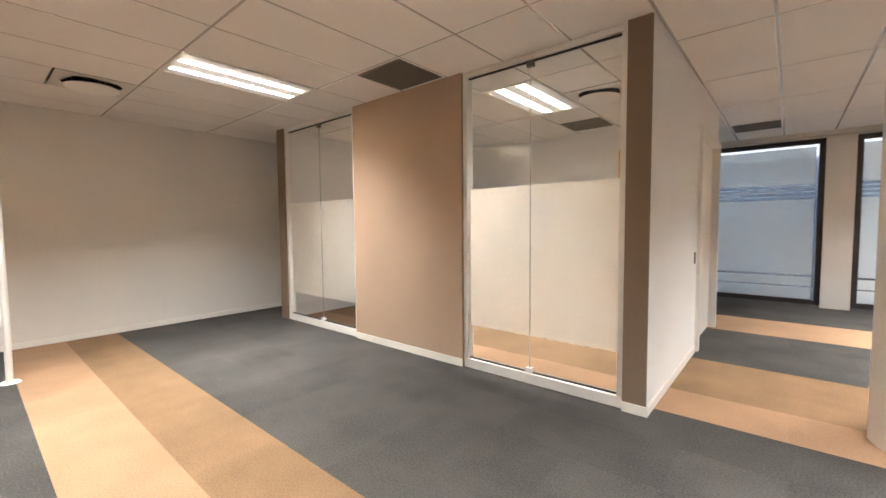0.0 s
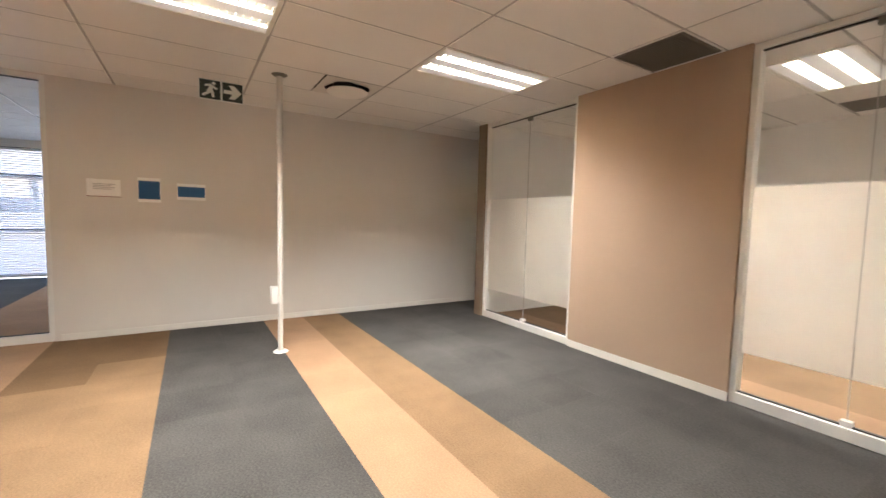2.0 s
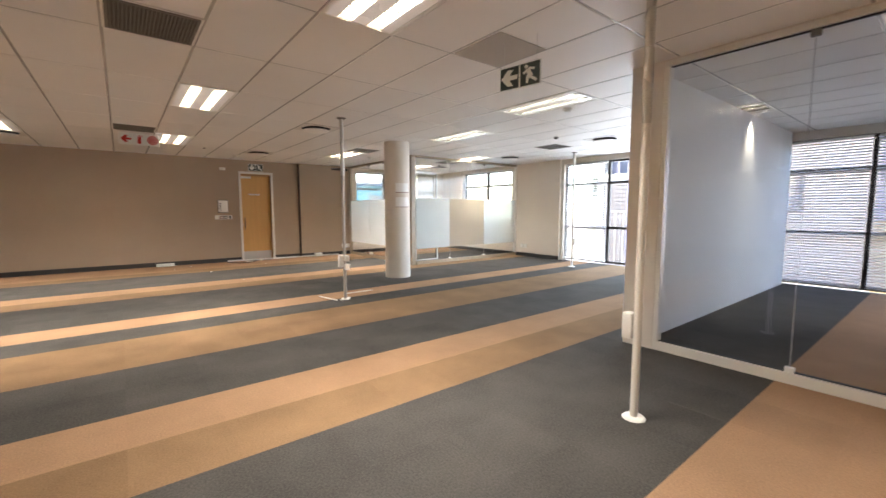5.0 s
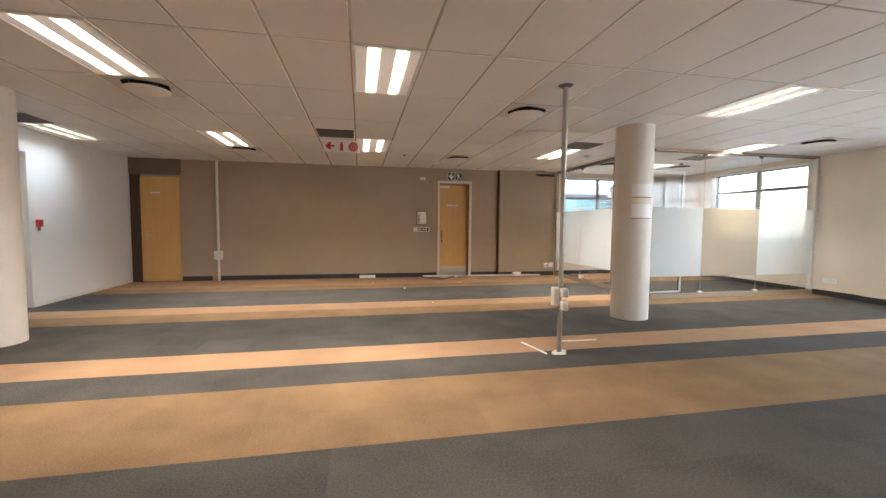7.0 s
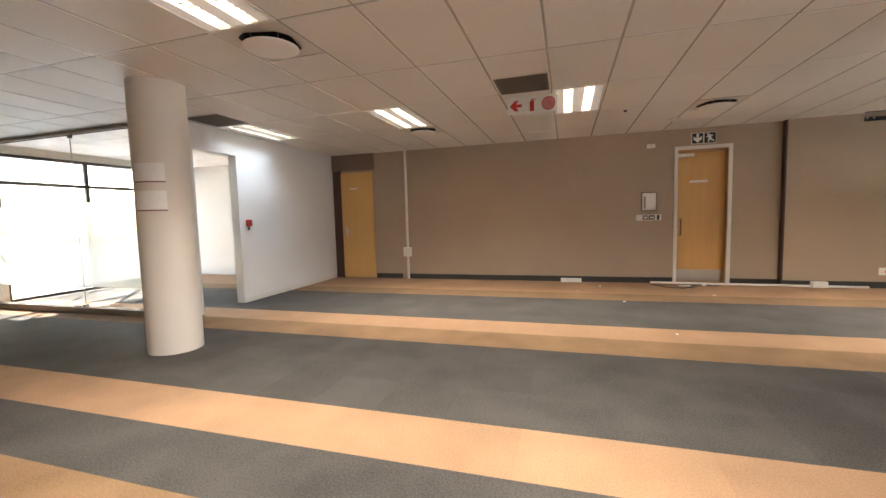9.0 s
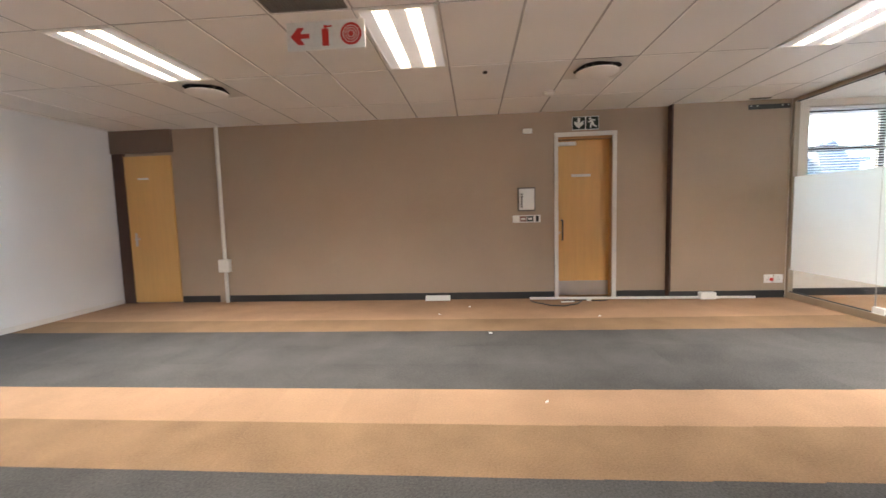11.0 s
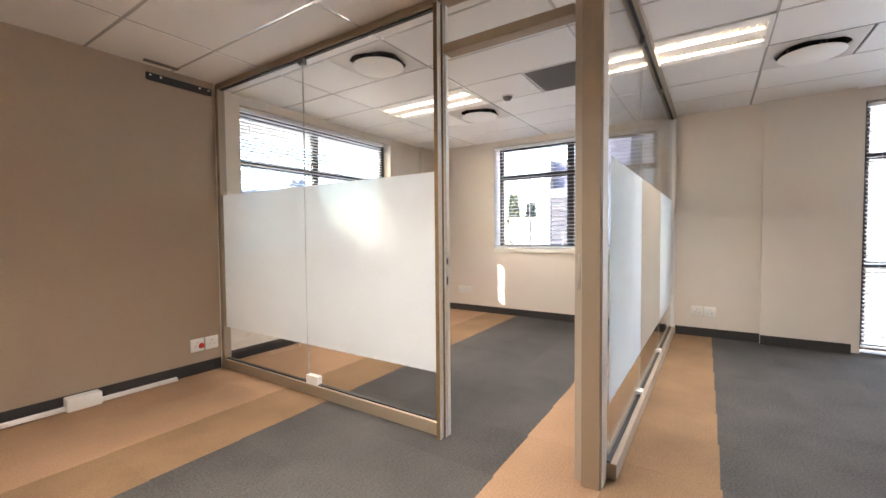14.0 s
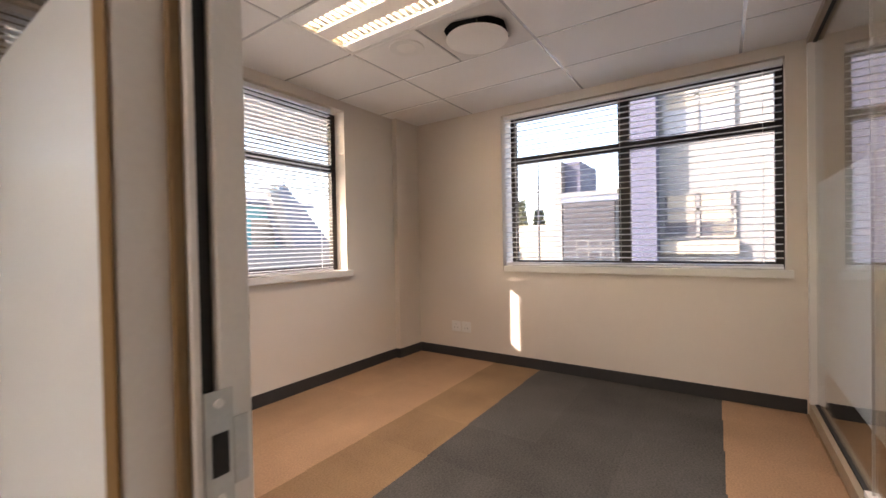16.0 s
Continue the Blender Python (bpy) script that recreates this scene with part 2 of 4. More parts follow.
def tube(points, r, n=8):
    """A bent round bar along points."""
    bm = bmesh.new()
    rings = []
    pts = [Vector(p) for p in points]
    for i, p in enumerate(pts):
        d = (pts[min(i + 1, len(pts) - 1)] - pts[max(i - 1, 0)]).normalized()
        a = d.cross(Vector((0, 0, 1)) if abs(d.z) < 0.9 else Vector((1, 0, 0))).normalized()
        b = d.cross(a)
        rings.append([bm.verts.new(p + r * (math.cos(k * math.tau / n) * a + math.sin(k * math.tau / n) * b)) for k in range(n)])
    for q, s in zip(rings, rings[1:]):
        for k in range(n):
            bm.faces.new((q[k], q[(k + 1) % n], s[(k + 1) % n], s[k]))
    bm.faces.new(rings[0])
    bm.faces.new(rings[-1][::-1])
    bmesh.ops.recalc_face_normals(bm, faces=list(bm.faces))
    return bm


def poly(points, depth):
    """A flat outline in x and z, with thickness along y."""
    bm = bmesh.new()
    f = bm.faces.new([bm.verts.new((x, 0, z)) for x, z in points])
    r = bmesh.ops.extrude_face_region(bm, geom=[f])
    bmesh.ops.translate(bm, vec=(0, depth, 0), verts=[v for v in r["geom"] if isinstance(v, bmesh.types.BMVert)])
    bmesh.ops.recalc_face_normals(bm, faces=list(bm.faces))
    return bm


def part(name, bm, material, parent=None, label="", smooth=False, at=None):
    me = bpy.data.meshes.new(name)
    bm.to_mesh(me)
    bm.free()
    me.materials.append(material)
    if smooth:
        for p in me.polygons:
            p.use_smooth = True
        me.set_sharp_from_angle(angle=radians(40))
    ob = new(name, me)
    if at is not None:
        ob.matrix_basis = at
    if parent is not None:
        ob.parent = parent
    if label:
        ob["label"] = label
    return ob


def thing(name, label, category, at=None, group="", kind=""):
    ob = new(name)
    ob.empty_display_size = 0.1
    if at is not None:
        ob.matrix_basis = at
    return tagged(ob, label, category, group, kind)


def setting(name, bm, material, label, category):
    return tagged(part(name, bm, material), label, category, kind="structure")


# ---- plan ----
XW, YS, XE, XF, XP = -6.14, -13.85, 2.25, -11.67, -7.88
YN, YNW, XH = 3.42, 9.10, 7.5
P, P0 = 0.51, -10.61
GX, GY, GROW = -2.66, 2.78, 0.6075
GW = 0.602
WZ0, WZ1 = 1.06, 2.64

# ---- walls ----
setting("wall_south", boxes((-4.665, XE + 0.15, YS - 0.22, YS, 0, H), (-6.285, -5.555, YS - 0.22, YS, 0, H), (-5.555, -4.665, YS - 0.22, YS, 2.44, H),
        (XP + 0.045, -6.285, YS - 0.22, -13.73, 0, H), (-5.7, -4.5, YS - 0.32, YS - 0.221, 0, H)), BROWN, "long brown painted plaster wall of the open office", "wall")
setting("wall_stub", boxes((XP - 0.0455, XP + 0.0445, -14.1, -13.731, 0, H)), TAUPE, "plaster stub behind the glass front", "wall")
# much darker and redder than the wall's face
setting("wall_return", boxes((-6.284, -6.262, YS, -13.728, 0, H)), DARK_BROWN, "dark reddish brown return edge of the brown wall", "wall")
# a shaded recess head, built as a proud dark box
setting("wall_bulkhead", boxes((1.22, XE, YS, YS + 0.05, 2.40, H)), RECESS_SHADE, "dark box standing in for the shaded recess above the corner cupboard door", "wall")
setting("wall_east", boxes((XE, XE + 0.15, YS, -10.99, 0, H), (XE, XE + 0.15, -10.99, -10.2, 2.39, H), (XE, XE + 0.15, -10.2, -10.0, 0, H)), COOL_WHITE,
        "white painted partition wall with a doorway", "wall")
setting("wall_west", boxes((XW - 0.12, XW, -3.72, -3.42, 0, H), (XW - 0.12, XW, -1.42, YNW, 0, H), (XW - 0.12, XW, -3.42, -1.42, 2.738, H)), WHITE,
        "off-white painted wall with a glazed panel", "wall")
setting("wall_meeting_room", boxes((XF, XW - 0.121, -3.72, -3.60, 0, H), (XF, XW - 0.121, 0.6, 0.72, 0, H)), COOL_WHITE, "plain white side wall of the glazed office", "wall")
W2 = (-12.66, -10.32)
setting("wall_facade_west", boxes(
    (XF - 0.25, XF, -14.2, W2[0], 0, H), (XF - 0.25, XF, W2[0], W2[1], 0, WZ0 - 0.06), (XF - 0.25, XF, W2[0], W2[1], WZ1 + 0.02, H),
    (XF - 0.25, XF, W2[1], -8.42, 0, H), (XF - 0.25, XF, -8.42, -4.3, 2.62, H), (XF - 0.25, XF, -4.3, -3.68, 0, H),
    (XF - 0.25, XF, -3.68, 0.4, 2.60, H), (XF - 0.25, XF, 0.4, YNW + 0.2, 0, H)), TAUPE, "pale taupe plastered outer wall with windows", "wall")
W1 = (-10.55, -8.16)
setting("wall_facade_south", boxes(
    (XF, W1[0], -14.1, YS, 0, H), (W1[0], W1[1], -14.1, YS, 0, WZ0 - 0.06), (W1[0], W1[1], -14.1, YS, WZ1 + 0.02, H), (W1[1], XP - 0.046, -14.1, YS, 0, H)),
    TAUPE, "pale taupe outer wall of the corner office", "wall")
setting("wall_pilaster", boxes((XF, -11.28, YS, YS + 0.06, 0, H)), TAUPE, "slightly proud plaster pilaster in the corner", "wall")
setting("wall_pier_west", boxes((XF, XF + 0.07, -9.25, -8.50, 0, H)), TAUPE, "pale taupe plaster pier beside the tall window", "wall")
setting("wall_facade_north", boxes((-6.02, -2.0, YNW, YNW + 0.25, 0, H), (-2.0, 3.2, YNW, YNW + 0.25, 2.66, H), (0.86, 1.20, YNW - 0.04, YNW + 0.25, 0, 2.66),
        (3.2, XH, YNW, YNW + 0.25, 0, H), (-2.0, 3.2, YNW - 0.12, YNW - 0.041, 2.68, H)), WHITE, "plastered outer wall with frosted windows", "wall")
setting("wall_facade_east", boxes((XH, XH + 0.2, -9.9, YNW, 0, H), (6.4, 6.6, -14.1, -13.95, 0, H), (6.4, 6.6, -13.95, -10.1, 2.62, H), (6.4, XH, -10.1, -9.9, 0, H)), WHITE,
        "plain white outer wall", "wall")
setting("wall_side_office", boxes((XE + 0.15, 6.6, -14.1, -13.9, 0, H)), WHITE, "plain white wall of the side office", "wall")
setting("wall_north_room", boxes((-0.40, -0.27, YN, 5.31, 0, H), (-0.40, -0.27, 5.31, 6.68, 2.36, H), (-5.28, -0.40, 6.68, 6.80, 0, H), (-5.28, -5.16, YN + 0.121, 6.68, 0, H)), COOL_WHITE,
        "white painted walls of the glazed inner office", "wall")
setting("wall_panel", boxes((-3.50, -1.885, YN - 0.02, YN + 0.10, 0.075, H), bevel=0.004), TAN, "tan fabric covered wall panel between two glazed bays", "wall")
setting("wall_pier_corner", boxes((-0.43, -0.27, YN - 0.02, YN - 0.001, 0, H), (-0.43, -0.401, YN, YN + 0.1, 0, H)), TAN_DARK, "tan brown corner pier of the inner office", "wall")
setting("wall_pier_end", boxes((-5.28, -5.11, YN - 0.02, YN + 0.12, 0, H)), TAN_DARK, "tan brown end pier of the glazed partition", "wall")

# ---- skirtings ----
SK = 0.105
setting("baseboard_south", boxes((-4.655, 0.50, YS, YS + 0.014, 0, SK), (0.62, 1.24, YS, YS + 0.014, 0, SK), (-6.26, -5.56, YS, YS + 0.014, 0, SK), (XP + 0.05, -6.262, -13.73, -13.716, 0, SK), bevel=0.002),
        SKIRT, "charcoal skirting along the brown wall", "skirting")
setting("baseboard_office", boxes((-11.28, XP - 0.05, YS, YS + 0.014, 0, SK), (XF + 0.014, -11.279, YS + 0.06, YS + 0.074, 0, SK), (-11.2788, -11.265, YS + 0.0142, YS + 0.074, 0, SK), (XF, XF + 0.014, YS + 0.06, -10.21, 0, SK),
        (XF, XF + 0.014, -10.10, -9.25, 0, SK), (XF + 0.07, XF + 0.084, -9.25, -8.50, 0, SK), bevel=0.002), SKIRT, "charcoal skirting round the corner office", "skirting")
setting("baseboard_white", boxes((XE - 0.012, XE, YS + 0.06, -10.99, 0, 0.07), (XW, XW + 0.014, -1.37, YNW, 0, 0.07), (-3.50, -1.885, YN - 0.026, YN - 0.006, 0, 0.075),
        (-0.27, -0.256, YN, 5.27, 0, 0.07), (-0.43, -0.255, YN - 0.034, YN - 0.02, 0, 0.07), bevel=0.003), CREAM, "cream painted skirting", "skirting")

# ---- floor slab ----
setting("floor", boxes((XF - 0.25, XH + 0.2, -14.2, YNW + 0.25, -0.20, -0.0105)), CONCRETE, "concrete floor slab under striped carpet tiles", "floor")


# ---- ceiling fixtures: places on the grid ----
def cell(i, j, long=False):
    """The middle of a ceiling module; i counts to the east, j half rows to the south."""
    return GX + GW * (i + 0.5), GY - GROW * (j + (1.0 if long else 0.5))


# the last four are out of view, added to brighten the column and corridor
LIT = [(-2, 0), (-2, 4), (-2, 10), (-1, 16), (3, 16), (-1, 22), (3, 22), (-7, 22), (-12, 20), (-12, 24), (1, -4), (7, -4), (8, -8), (7, 0), (3, 4)]
DIM = {(-12, 24): 0.7, (-12, 20): 0.9, (-7, 22): 1.2, (7, 0): 1.7, (-1, 22): 0.8, (3, 4): 1.8, (7, 22): 1.1, (8, -8): 1.8, (-2, 0): 1.1, (-2, 4): 0.9}
COOL = [(7, 22), (-8, 16), (-7, 12)]
UNLIT = [(-11, 10)]
DIFFUSERS = [(-4, 2), (-4, 8), (-4, 18), (-4, 24), (3, 18), (3, 24), (-10, 24), (-13, 24), (-13, 19), (2, -4), (-12, 14)]
VENTS = [(0, -1), (0, 13), (0, 21), (-7, 21), (7, 21), (-12, 22), (-12, 16), (1, -6), (4, -9)]
PLATES = [(-4, 11)]
taken = set()
for i, j in LIT + COOL + UNLIT:
    taken |= {(i, j), (i, j + 1)}
taken |= set(DIFFUSERS) | set(VENTS)

# one ceiling: tiles with a recessed joint, the grid's bars, the void above
cb = bmesh.new()
I0, I1 = int((XF - GX) / GW) - 1, int((XH - GX) / GW) + 1
J0, J1 = int((GY - YNW) / GROW) - 1, int((GY + 14.2) / GROW) + 1


def ceil_tile(bm, x0, x1, y0, y1):
    g, c = 0.0085, 0.004
    lo = [(x0 + g + c, y0 + g + c), (x1 - g - c, y0 + g + c), (x1 - g - c, y1 - g - c), (x0 + g + c, y1 - g - c)]
    hi = [(x0 + g, y0 + g), (x1 - g, y0 + g), (x1 - g, y1 - g), (x0 + g, y1 - g)]
    a = [bm.verts.new((x, y, H)) for x, y in lo]
    b = [bm.verts.new((x, y, H + 0.009)) for x, y in hi]
    bm.faces.new(a[::-1])
    for k in range(4):
        bm.faces.new((a[k], a[(k + 1) % 4], b[(k + 1) % 4], b[k]))


for i in range(I0, I1 + 1):
    for j in range(J0 - J0 % 2, J1 + 1, 2):
        x0, x1, y1 = GX + GW * i, GX + GW * (i + 1), GY - GROW * j
        full = (i, j) not in taken and (i, j + 1) not in taken
        if full:
            ceil_tile(cb, x0, x1, y1 - 2 * GROW, y1)
        else:
            for k in (j, j + 1):
                if (i, k) not in taken:
                    ceil_tile(cb, x0, x1, GY - GROW * (k + 1), GY - GROW * k)
ceiling = setting("ceiling", cb, CEIL, "suspended ceiling of white mineral fibre tiles", "ceiling")
grid = bmesh.new()
for i in range(I0, I1 + 2):
    x = GX + GW * i
    box(grid, x - 0.011, x + 0.011, -14.2, YNW + 0.2, H + 0.0042, H + 0.035)
for j in range(J0 - J0 % 2, J1 + 2, 2):
    y = GY - GROW * j
    box(grid, XF - 0.2, XH + 0.1, y - 0.011, y + 0.011, H + 0.0048, H + 0.034)
setting("ceiling_grid", grid, TBAR, "pale metal grid bars of the suspended ceiling", "ceiling")
setting("roof", boxes((XF - 0.4, XH + 0.3, -14.3, YNW + 0.4, H + 0.25, H + 0.45)), VOID, "dark slab above the suspended ceiling", "ceiling")
# unseen block, added to cast shade on the wall north of the building
setting("wall_upper_storey", boxes((XF - 0.25, XH + 0.2, -14.1, YNW + 0.25, H + 0.46, H + 1.6)), TAUPE, "unseen block above the office, added to shade the wall outside the frosted windows", "wall")


# ---- ceiling things ----
def ceiling_light(lit, tone="warm white"):
    t = thing("ceiling_light", "recessed twin-tube ceiling light with louvres, " + ("lit " + tone if lit else "switched off"), "ceiling light",
              group="recessed ceiling lights, " + tone if lit else "unlit ceiling lights")
    w, l, s, sw = GW / 2 - 0.004, GROW - 0.004, 0.118, 0.056
    part("frame", boxes((-w, -w + 0.03, -l, l, -0.008, 0.06), (w - 0.03, w, -l, l, -0.008, 0.06), (-w + 0.03, w - 0.03, -l, -l + 0.03, -0.008, 0.06), (-w + 0.03, w - 0.03, l - 0.03, l, -0.008, 0.06)), PLASTIC, t)
    part("housing", boxes((-w, w, -l, l, 0.06, 0.075)), PLASTIC, t)
    part("centre_panel", boxes((-s + sw, s - sw, -l + 0.03, l - 0.03, -0.002, 0.02)), LIT_REF if lit else GOLD_REF, t, "satin gold reflector panel")
    for k in (-1, 1):
        part("side_panel", boxes((k * (s + sw), k * (w - 0.03), -l + 0.03, l - 0.03, -0.002, 0.02)), LIT_PANEL if lit else PLASTIC, t)
        fins = bmesh.new()
        n = 22
        for q in range(n + 1):
            y = -l + 0.04 + q * (2 * l - 0.08) / n
            box(fins, k * s - sw, k * s + sw, y - 0.0015, y + 0.0015, 0.002, 0.022)
        part("louvre", fins, GOLD_REF, t)["kind"] = "stuff"
        part("tube", turned(rod(0.013, 0.013, -l + 0.05, l - 0.05, 12), pose(k * s, 0, 0.046, 90, 0, 0)), PLASTIC, t, smooth=True)
    return t


def glowing(m, strength):
    """Adds a faint glow to a panel, standing in for the tubes' reflected light."""
    b = m.node_tree.nodes["Principled BSDF"]
    b.inputs["Emission Color"].default_value = (1.0, 0.93, 0.86, 1)
    b.inputs["Emission Strength"].default_value = strength
    return m


LIT_PANEL = glowing(mat("side_panel_glow", (0.80, 0.77, 0.72), 0.35, grain=120, amount=0.05, bump=0.05), 0.012)
LIT_REF = glowing(mat("reflector_panel_glow", (0.75, 0.68, 0.56), 0.3, grain=90, bump=0.02), 0.016)


def lamp(x, y, colour=LAMP_COLOUR, watts=LAMP_WATTS):
    for k in (-1, 1):
        d = bpy.data.lights.new("tube_light", "AREA")
        d.shape, d.size, d.size_y, d.energy, d.color, d.spread = "RECTANGLE", 0.085, 2 * GROW - 0.12, watts, colour, radians(LAMP_SPREAD)
        o = new("tube_light", d)
        o.matrix_basis = pose(x + k * 0.118, y, H + 0.024)


def air_diffuser():
    t = thing("air_diffuser", "round white ceiling air diffuser in a square plate", "air diffuser", group="round ceiling air diffusers")
    w = GW / 2 - 0.004
    bm = bmesh.new()
    ring, n = [], 40
    sq = [bm.verts.new(p) for p in ((-w, -w, 0), (w, -w, 0), (w, w, 0), (-w, w, 0))]
    ring = [bm.verts.new((0.235 * math.cos(k * math.tau / n + math.radians(225)), 0.235 * math.sin(k * math.tau / n + math.radians(225)), 0)) for k in range(n)]
    q = n // 4
    for c in range(4):
        for k in range(q):
            bm.faces.new((sq[c], ring[(c * q + k + 1) % n], ring[c * q + k]))
        bm.faces.new((sq[c], sq[(c + 1) % 4], ring[((c + 1) * q) % n]))
    part("plate", bm, GREY_PLATE, t, "square grey-white backing plate")
    th = bmesh.new()
    bmesh.ops.create_cone(th, cap_ends=False, segments=40, radius1=0.234, radius2=0.234, depth=0.11, matrix=Matrix.Translation((0, 0, 0.056)))
    bmesh.ops.create_circle(th, cap_ends=True, segments=40, radius=0.236, matrix=Matrix.Translation((0, 0, 0.11)))
    part("throat", th, VOID, t, "dark air gap")
    part("disc", merged(rod(0.196, 0.214, -0.050, -0.040, 40), rod(0.214, 0.214, -0.040, -0.034, 40)), LENS_PLATE, t, smooth=True)
    for a in (0.5, 2.6, 4.7):
        part("stay", rod(0.006, 0.006, -0.034, 0.10, 6, 0.15 * math.cos(a), 0.15 * math.sin(a)), GREY_PL, t)
    return t


GREY_PLATE = mat("diffuser_back", (0.68, 0.645, 0.60), 0.55, grain=80, amount=0.03, bump=0.02)


def ceiling_vent():
    t = thing("ceiling_vent", "square dark grey perforated return air grille", "ceiling vent", group="return air grilles")
    w, v = 0.278, GW / 2 - 0.004
    part("surround", boxes((-v, -w - 0.001, -v, v, 0, 0.02), (w + 0.001, v, -v, v, 0, 0.02), (-w, w, -v, -w - 0.001, 0, 0.02), (-w, w, w + 0.001, v, 0, 0.02)), CEIL, t, "white border of the grille")
    part("frame", boxes((-w, -w + 0.02, -w, w, -0.006, 0.02), (w - 0.02, w, -w, w, -0.006, 0.02), (-w + 0.02, w - 0.02, -w, -w + 0.02, -0.006, 0.02), (-w + 0.02, w - 0.02, w - 0.02, w, -0.006, 0.02)), GREY_PL, t)
    part("backing", boxes((-w, w, -w, w, 0.024, 0.03)), GREY_PL, t)
    core = bmesh.new()
    n = 22
    for k in range(n):
        u = -w + 0.02 + (k + 0.5) * (2 * w - 0.04) / n
        box(core, u - 0.004, u + 0.004, -w + 0.02, w - 0.02, -0.002, 0.012)
        box(core, -w + 0.02, w - 0.02, u - 0.004, u + 0.004, -0.0015, 0.0115)
    part("egg_crate", core, GREY_PL, t)["kind"] = "stuff"
    return t


def place(proto, cells, long=False):
    """The first thing moves to its place, the others are copies of it."""
    for n, (i, j) in enumerate(cells):
        x, y = cell(i, j, long)
        if n:
            copy_thing(proto, pose(x, y, H))
        else:
            proto.matrix_basis = pose(x, y, H)


place(ceiling_light(True), LIT, True)
place(ceiling_light(True, "cool white"), COOL, True)
place(ceiling_light(False), UNLIT, True)
for i, j in LIT:
    lamp(*cell(i, j, True), watts=LAMP_WATTS * DIM.get((i, j), 1))
for i, j in COOL:
    lamp(*cell(i, j, True), (0.72, 0.86, 1.0), 0.5 * DIM.get((i, j), 1))
place(air_diffuser(), DIFFUSERS)
place(ceiling_vent(), VENTS)
BLANK = mat("beige_blanking_plate", (0.42, 0.37, 0.31), 0.6, grain=80, amount=0.05, bump=0.03)
for i, j in PLATES:
    x, y = cell(i, j)
    t = thing("ceiling_plate", "flush beige square blanking plate in the ceiling", "ceiling panel", pose(x, y, H))
    part("plate", boxes((-0.28, 0.28, -0.28, 0.28, -0.005, -0.001), bevel=0.001), BLANK, t)


def detector(x, y, label="round white smoke detector on the ceiling", r=0.074, dome=False):
    t = thing("smoke_detector", label, "detector", pose(x, y, H), group="ceiling detectors")
    part("base", rod(r, r, -0.012, 0.0, 28), GREY_PLATE, t, smooth=True)
    part("head", rod(r * 0.55, r * 0.85, -0.042 if not dome else -0.046, -0.012, 28, bevel=0.004), PLASTIC if not dome else GREY_PL, t, smooth=True)


detector(-7.25, -11.2)
detector(-4.42, -12.86)
detector(-6.98, -5.05)
detector(-8.62, -6.45, "ceiling dome sensor with a dark head", 0.05, True)
detector(-9.78, -11.55, "ceiling dome sensor with a dark head", 0.06, True)
sp = thing("ceiling_speaker", "round flush ceiling speaker in the corner office", "speaker", pose(-10.05, -12.62, H))
part("ring", merged(rod(0.125, 0.13, -0.006, 0, 36)), PLASTIC, sp, smooth=True)
part("cone", rod(0.06, 0.075, -0.010, -0.006, 30), LENS_PLATE, sp, smooth=True)
pl = thing("ceiling_plug", "small black sensor plug in the ceiling", "sensor", pose(-3.62, -12.0, H))
part("cap", rod(0.022, 0.026, -0.02, 0, 16, bevel=0.003), BLACK, pl, smooth=True)


dl = thing("downlight", "small recessed downlight grazing the white wall", "downlight", pose(-9.35, -3.53, H))
part("ring", rod(0.055, 0.06, -0.006, 0.0, 28), PLASTIC, dl, smooth=True)
part("lens", rod(0.04, 0.04, -0.008, -0.0061, 24), SIGN_LENS, dl)
dd = bpy.data.lights.new("downlight_lamp", "SPOT")
dd.energy, dd.color, dd.spot_size, dd.spot_blend, dd.shadow_soft_size = 5, (1.0, 0.93, 0.78), radians(70), 0.8, 0.02
new("downlight_lamp", dd).matrix_basis = pose(-9.35, -3.53, H - 0.03)


# ---- columns ----
def column(x, y, papers):
    t = thing("column", "round cream painted concrete column", "column", pose(x, y, 0), group="round columns")
    part("shaft", rod(0.257, 0.257, 0, H, 56), COL, t, smooth=True)
    for z0, z1, a in papers:
        bm = bmesh.new()
        n, r = 8, 0.261
        rows = [[bm.verts.new((r * math.cos(a + (k / n - 0.5) * 1.15), r * math.sin(a + (k / n - 0.5) * 1.15), z)) for k in range(n + 1)] for z in (z0, z1)]
        for k in range(n):
            bm.faces.new((rows[0][k], rows[0][k + 1], rows[1][k + 1], rows[1][k]))
        p = part("notice", bm, PAPER, t, "white paper notice taped round the column", smooth=True)
        bm = bmesh.new()
        rows = [[bm.verts.new(((r + 0.002) * math.cos(a + (k / n - 0.5) * 1.15), (r + 0.002) * math.sin(a + (k / n - 0.5) * 1.15), z)) for k in range(n + 1)] for z in (z0, z0 + 0.012)]
        for k in range(n):
            bm.faces.new((rows[0][k], rows[0][k + 1], rows[1][k + 1], rows[1][k]))
        part("notice_edge", bm, RED_BROWN, p, smooth=True)


RED_BROWN = mat("brown_print", (0.20, 0.07, 0.05), 0.6, bump=0.0)
column(-6.60, -8.86, [(1.73, 1.92, radians(84)), (1.44, 1.64, radians(84))])
column(1.19, -8.86, [(1.74, 1.93, radians(112)), (1.46, 1.66, radians(112))])
column(1.13, 3.98, [])


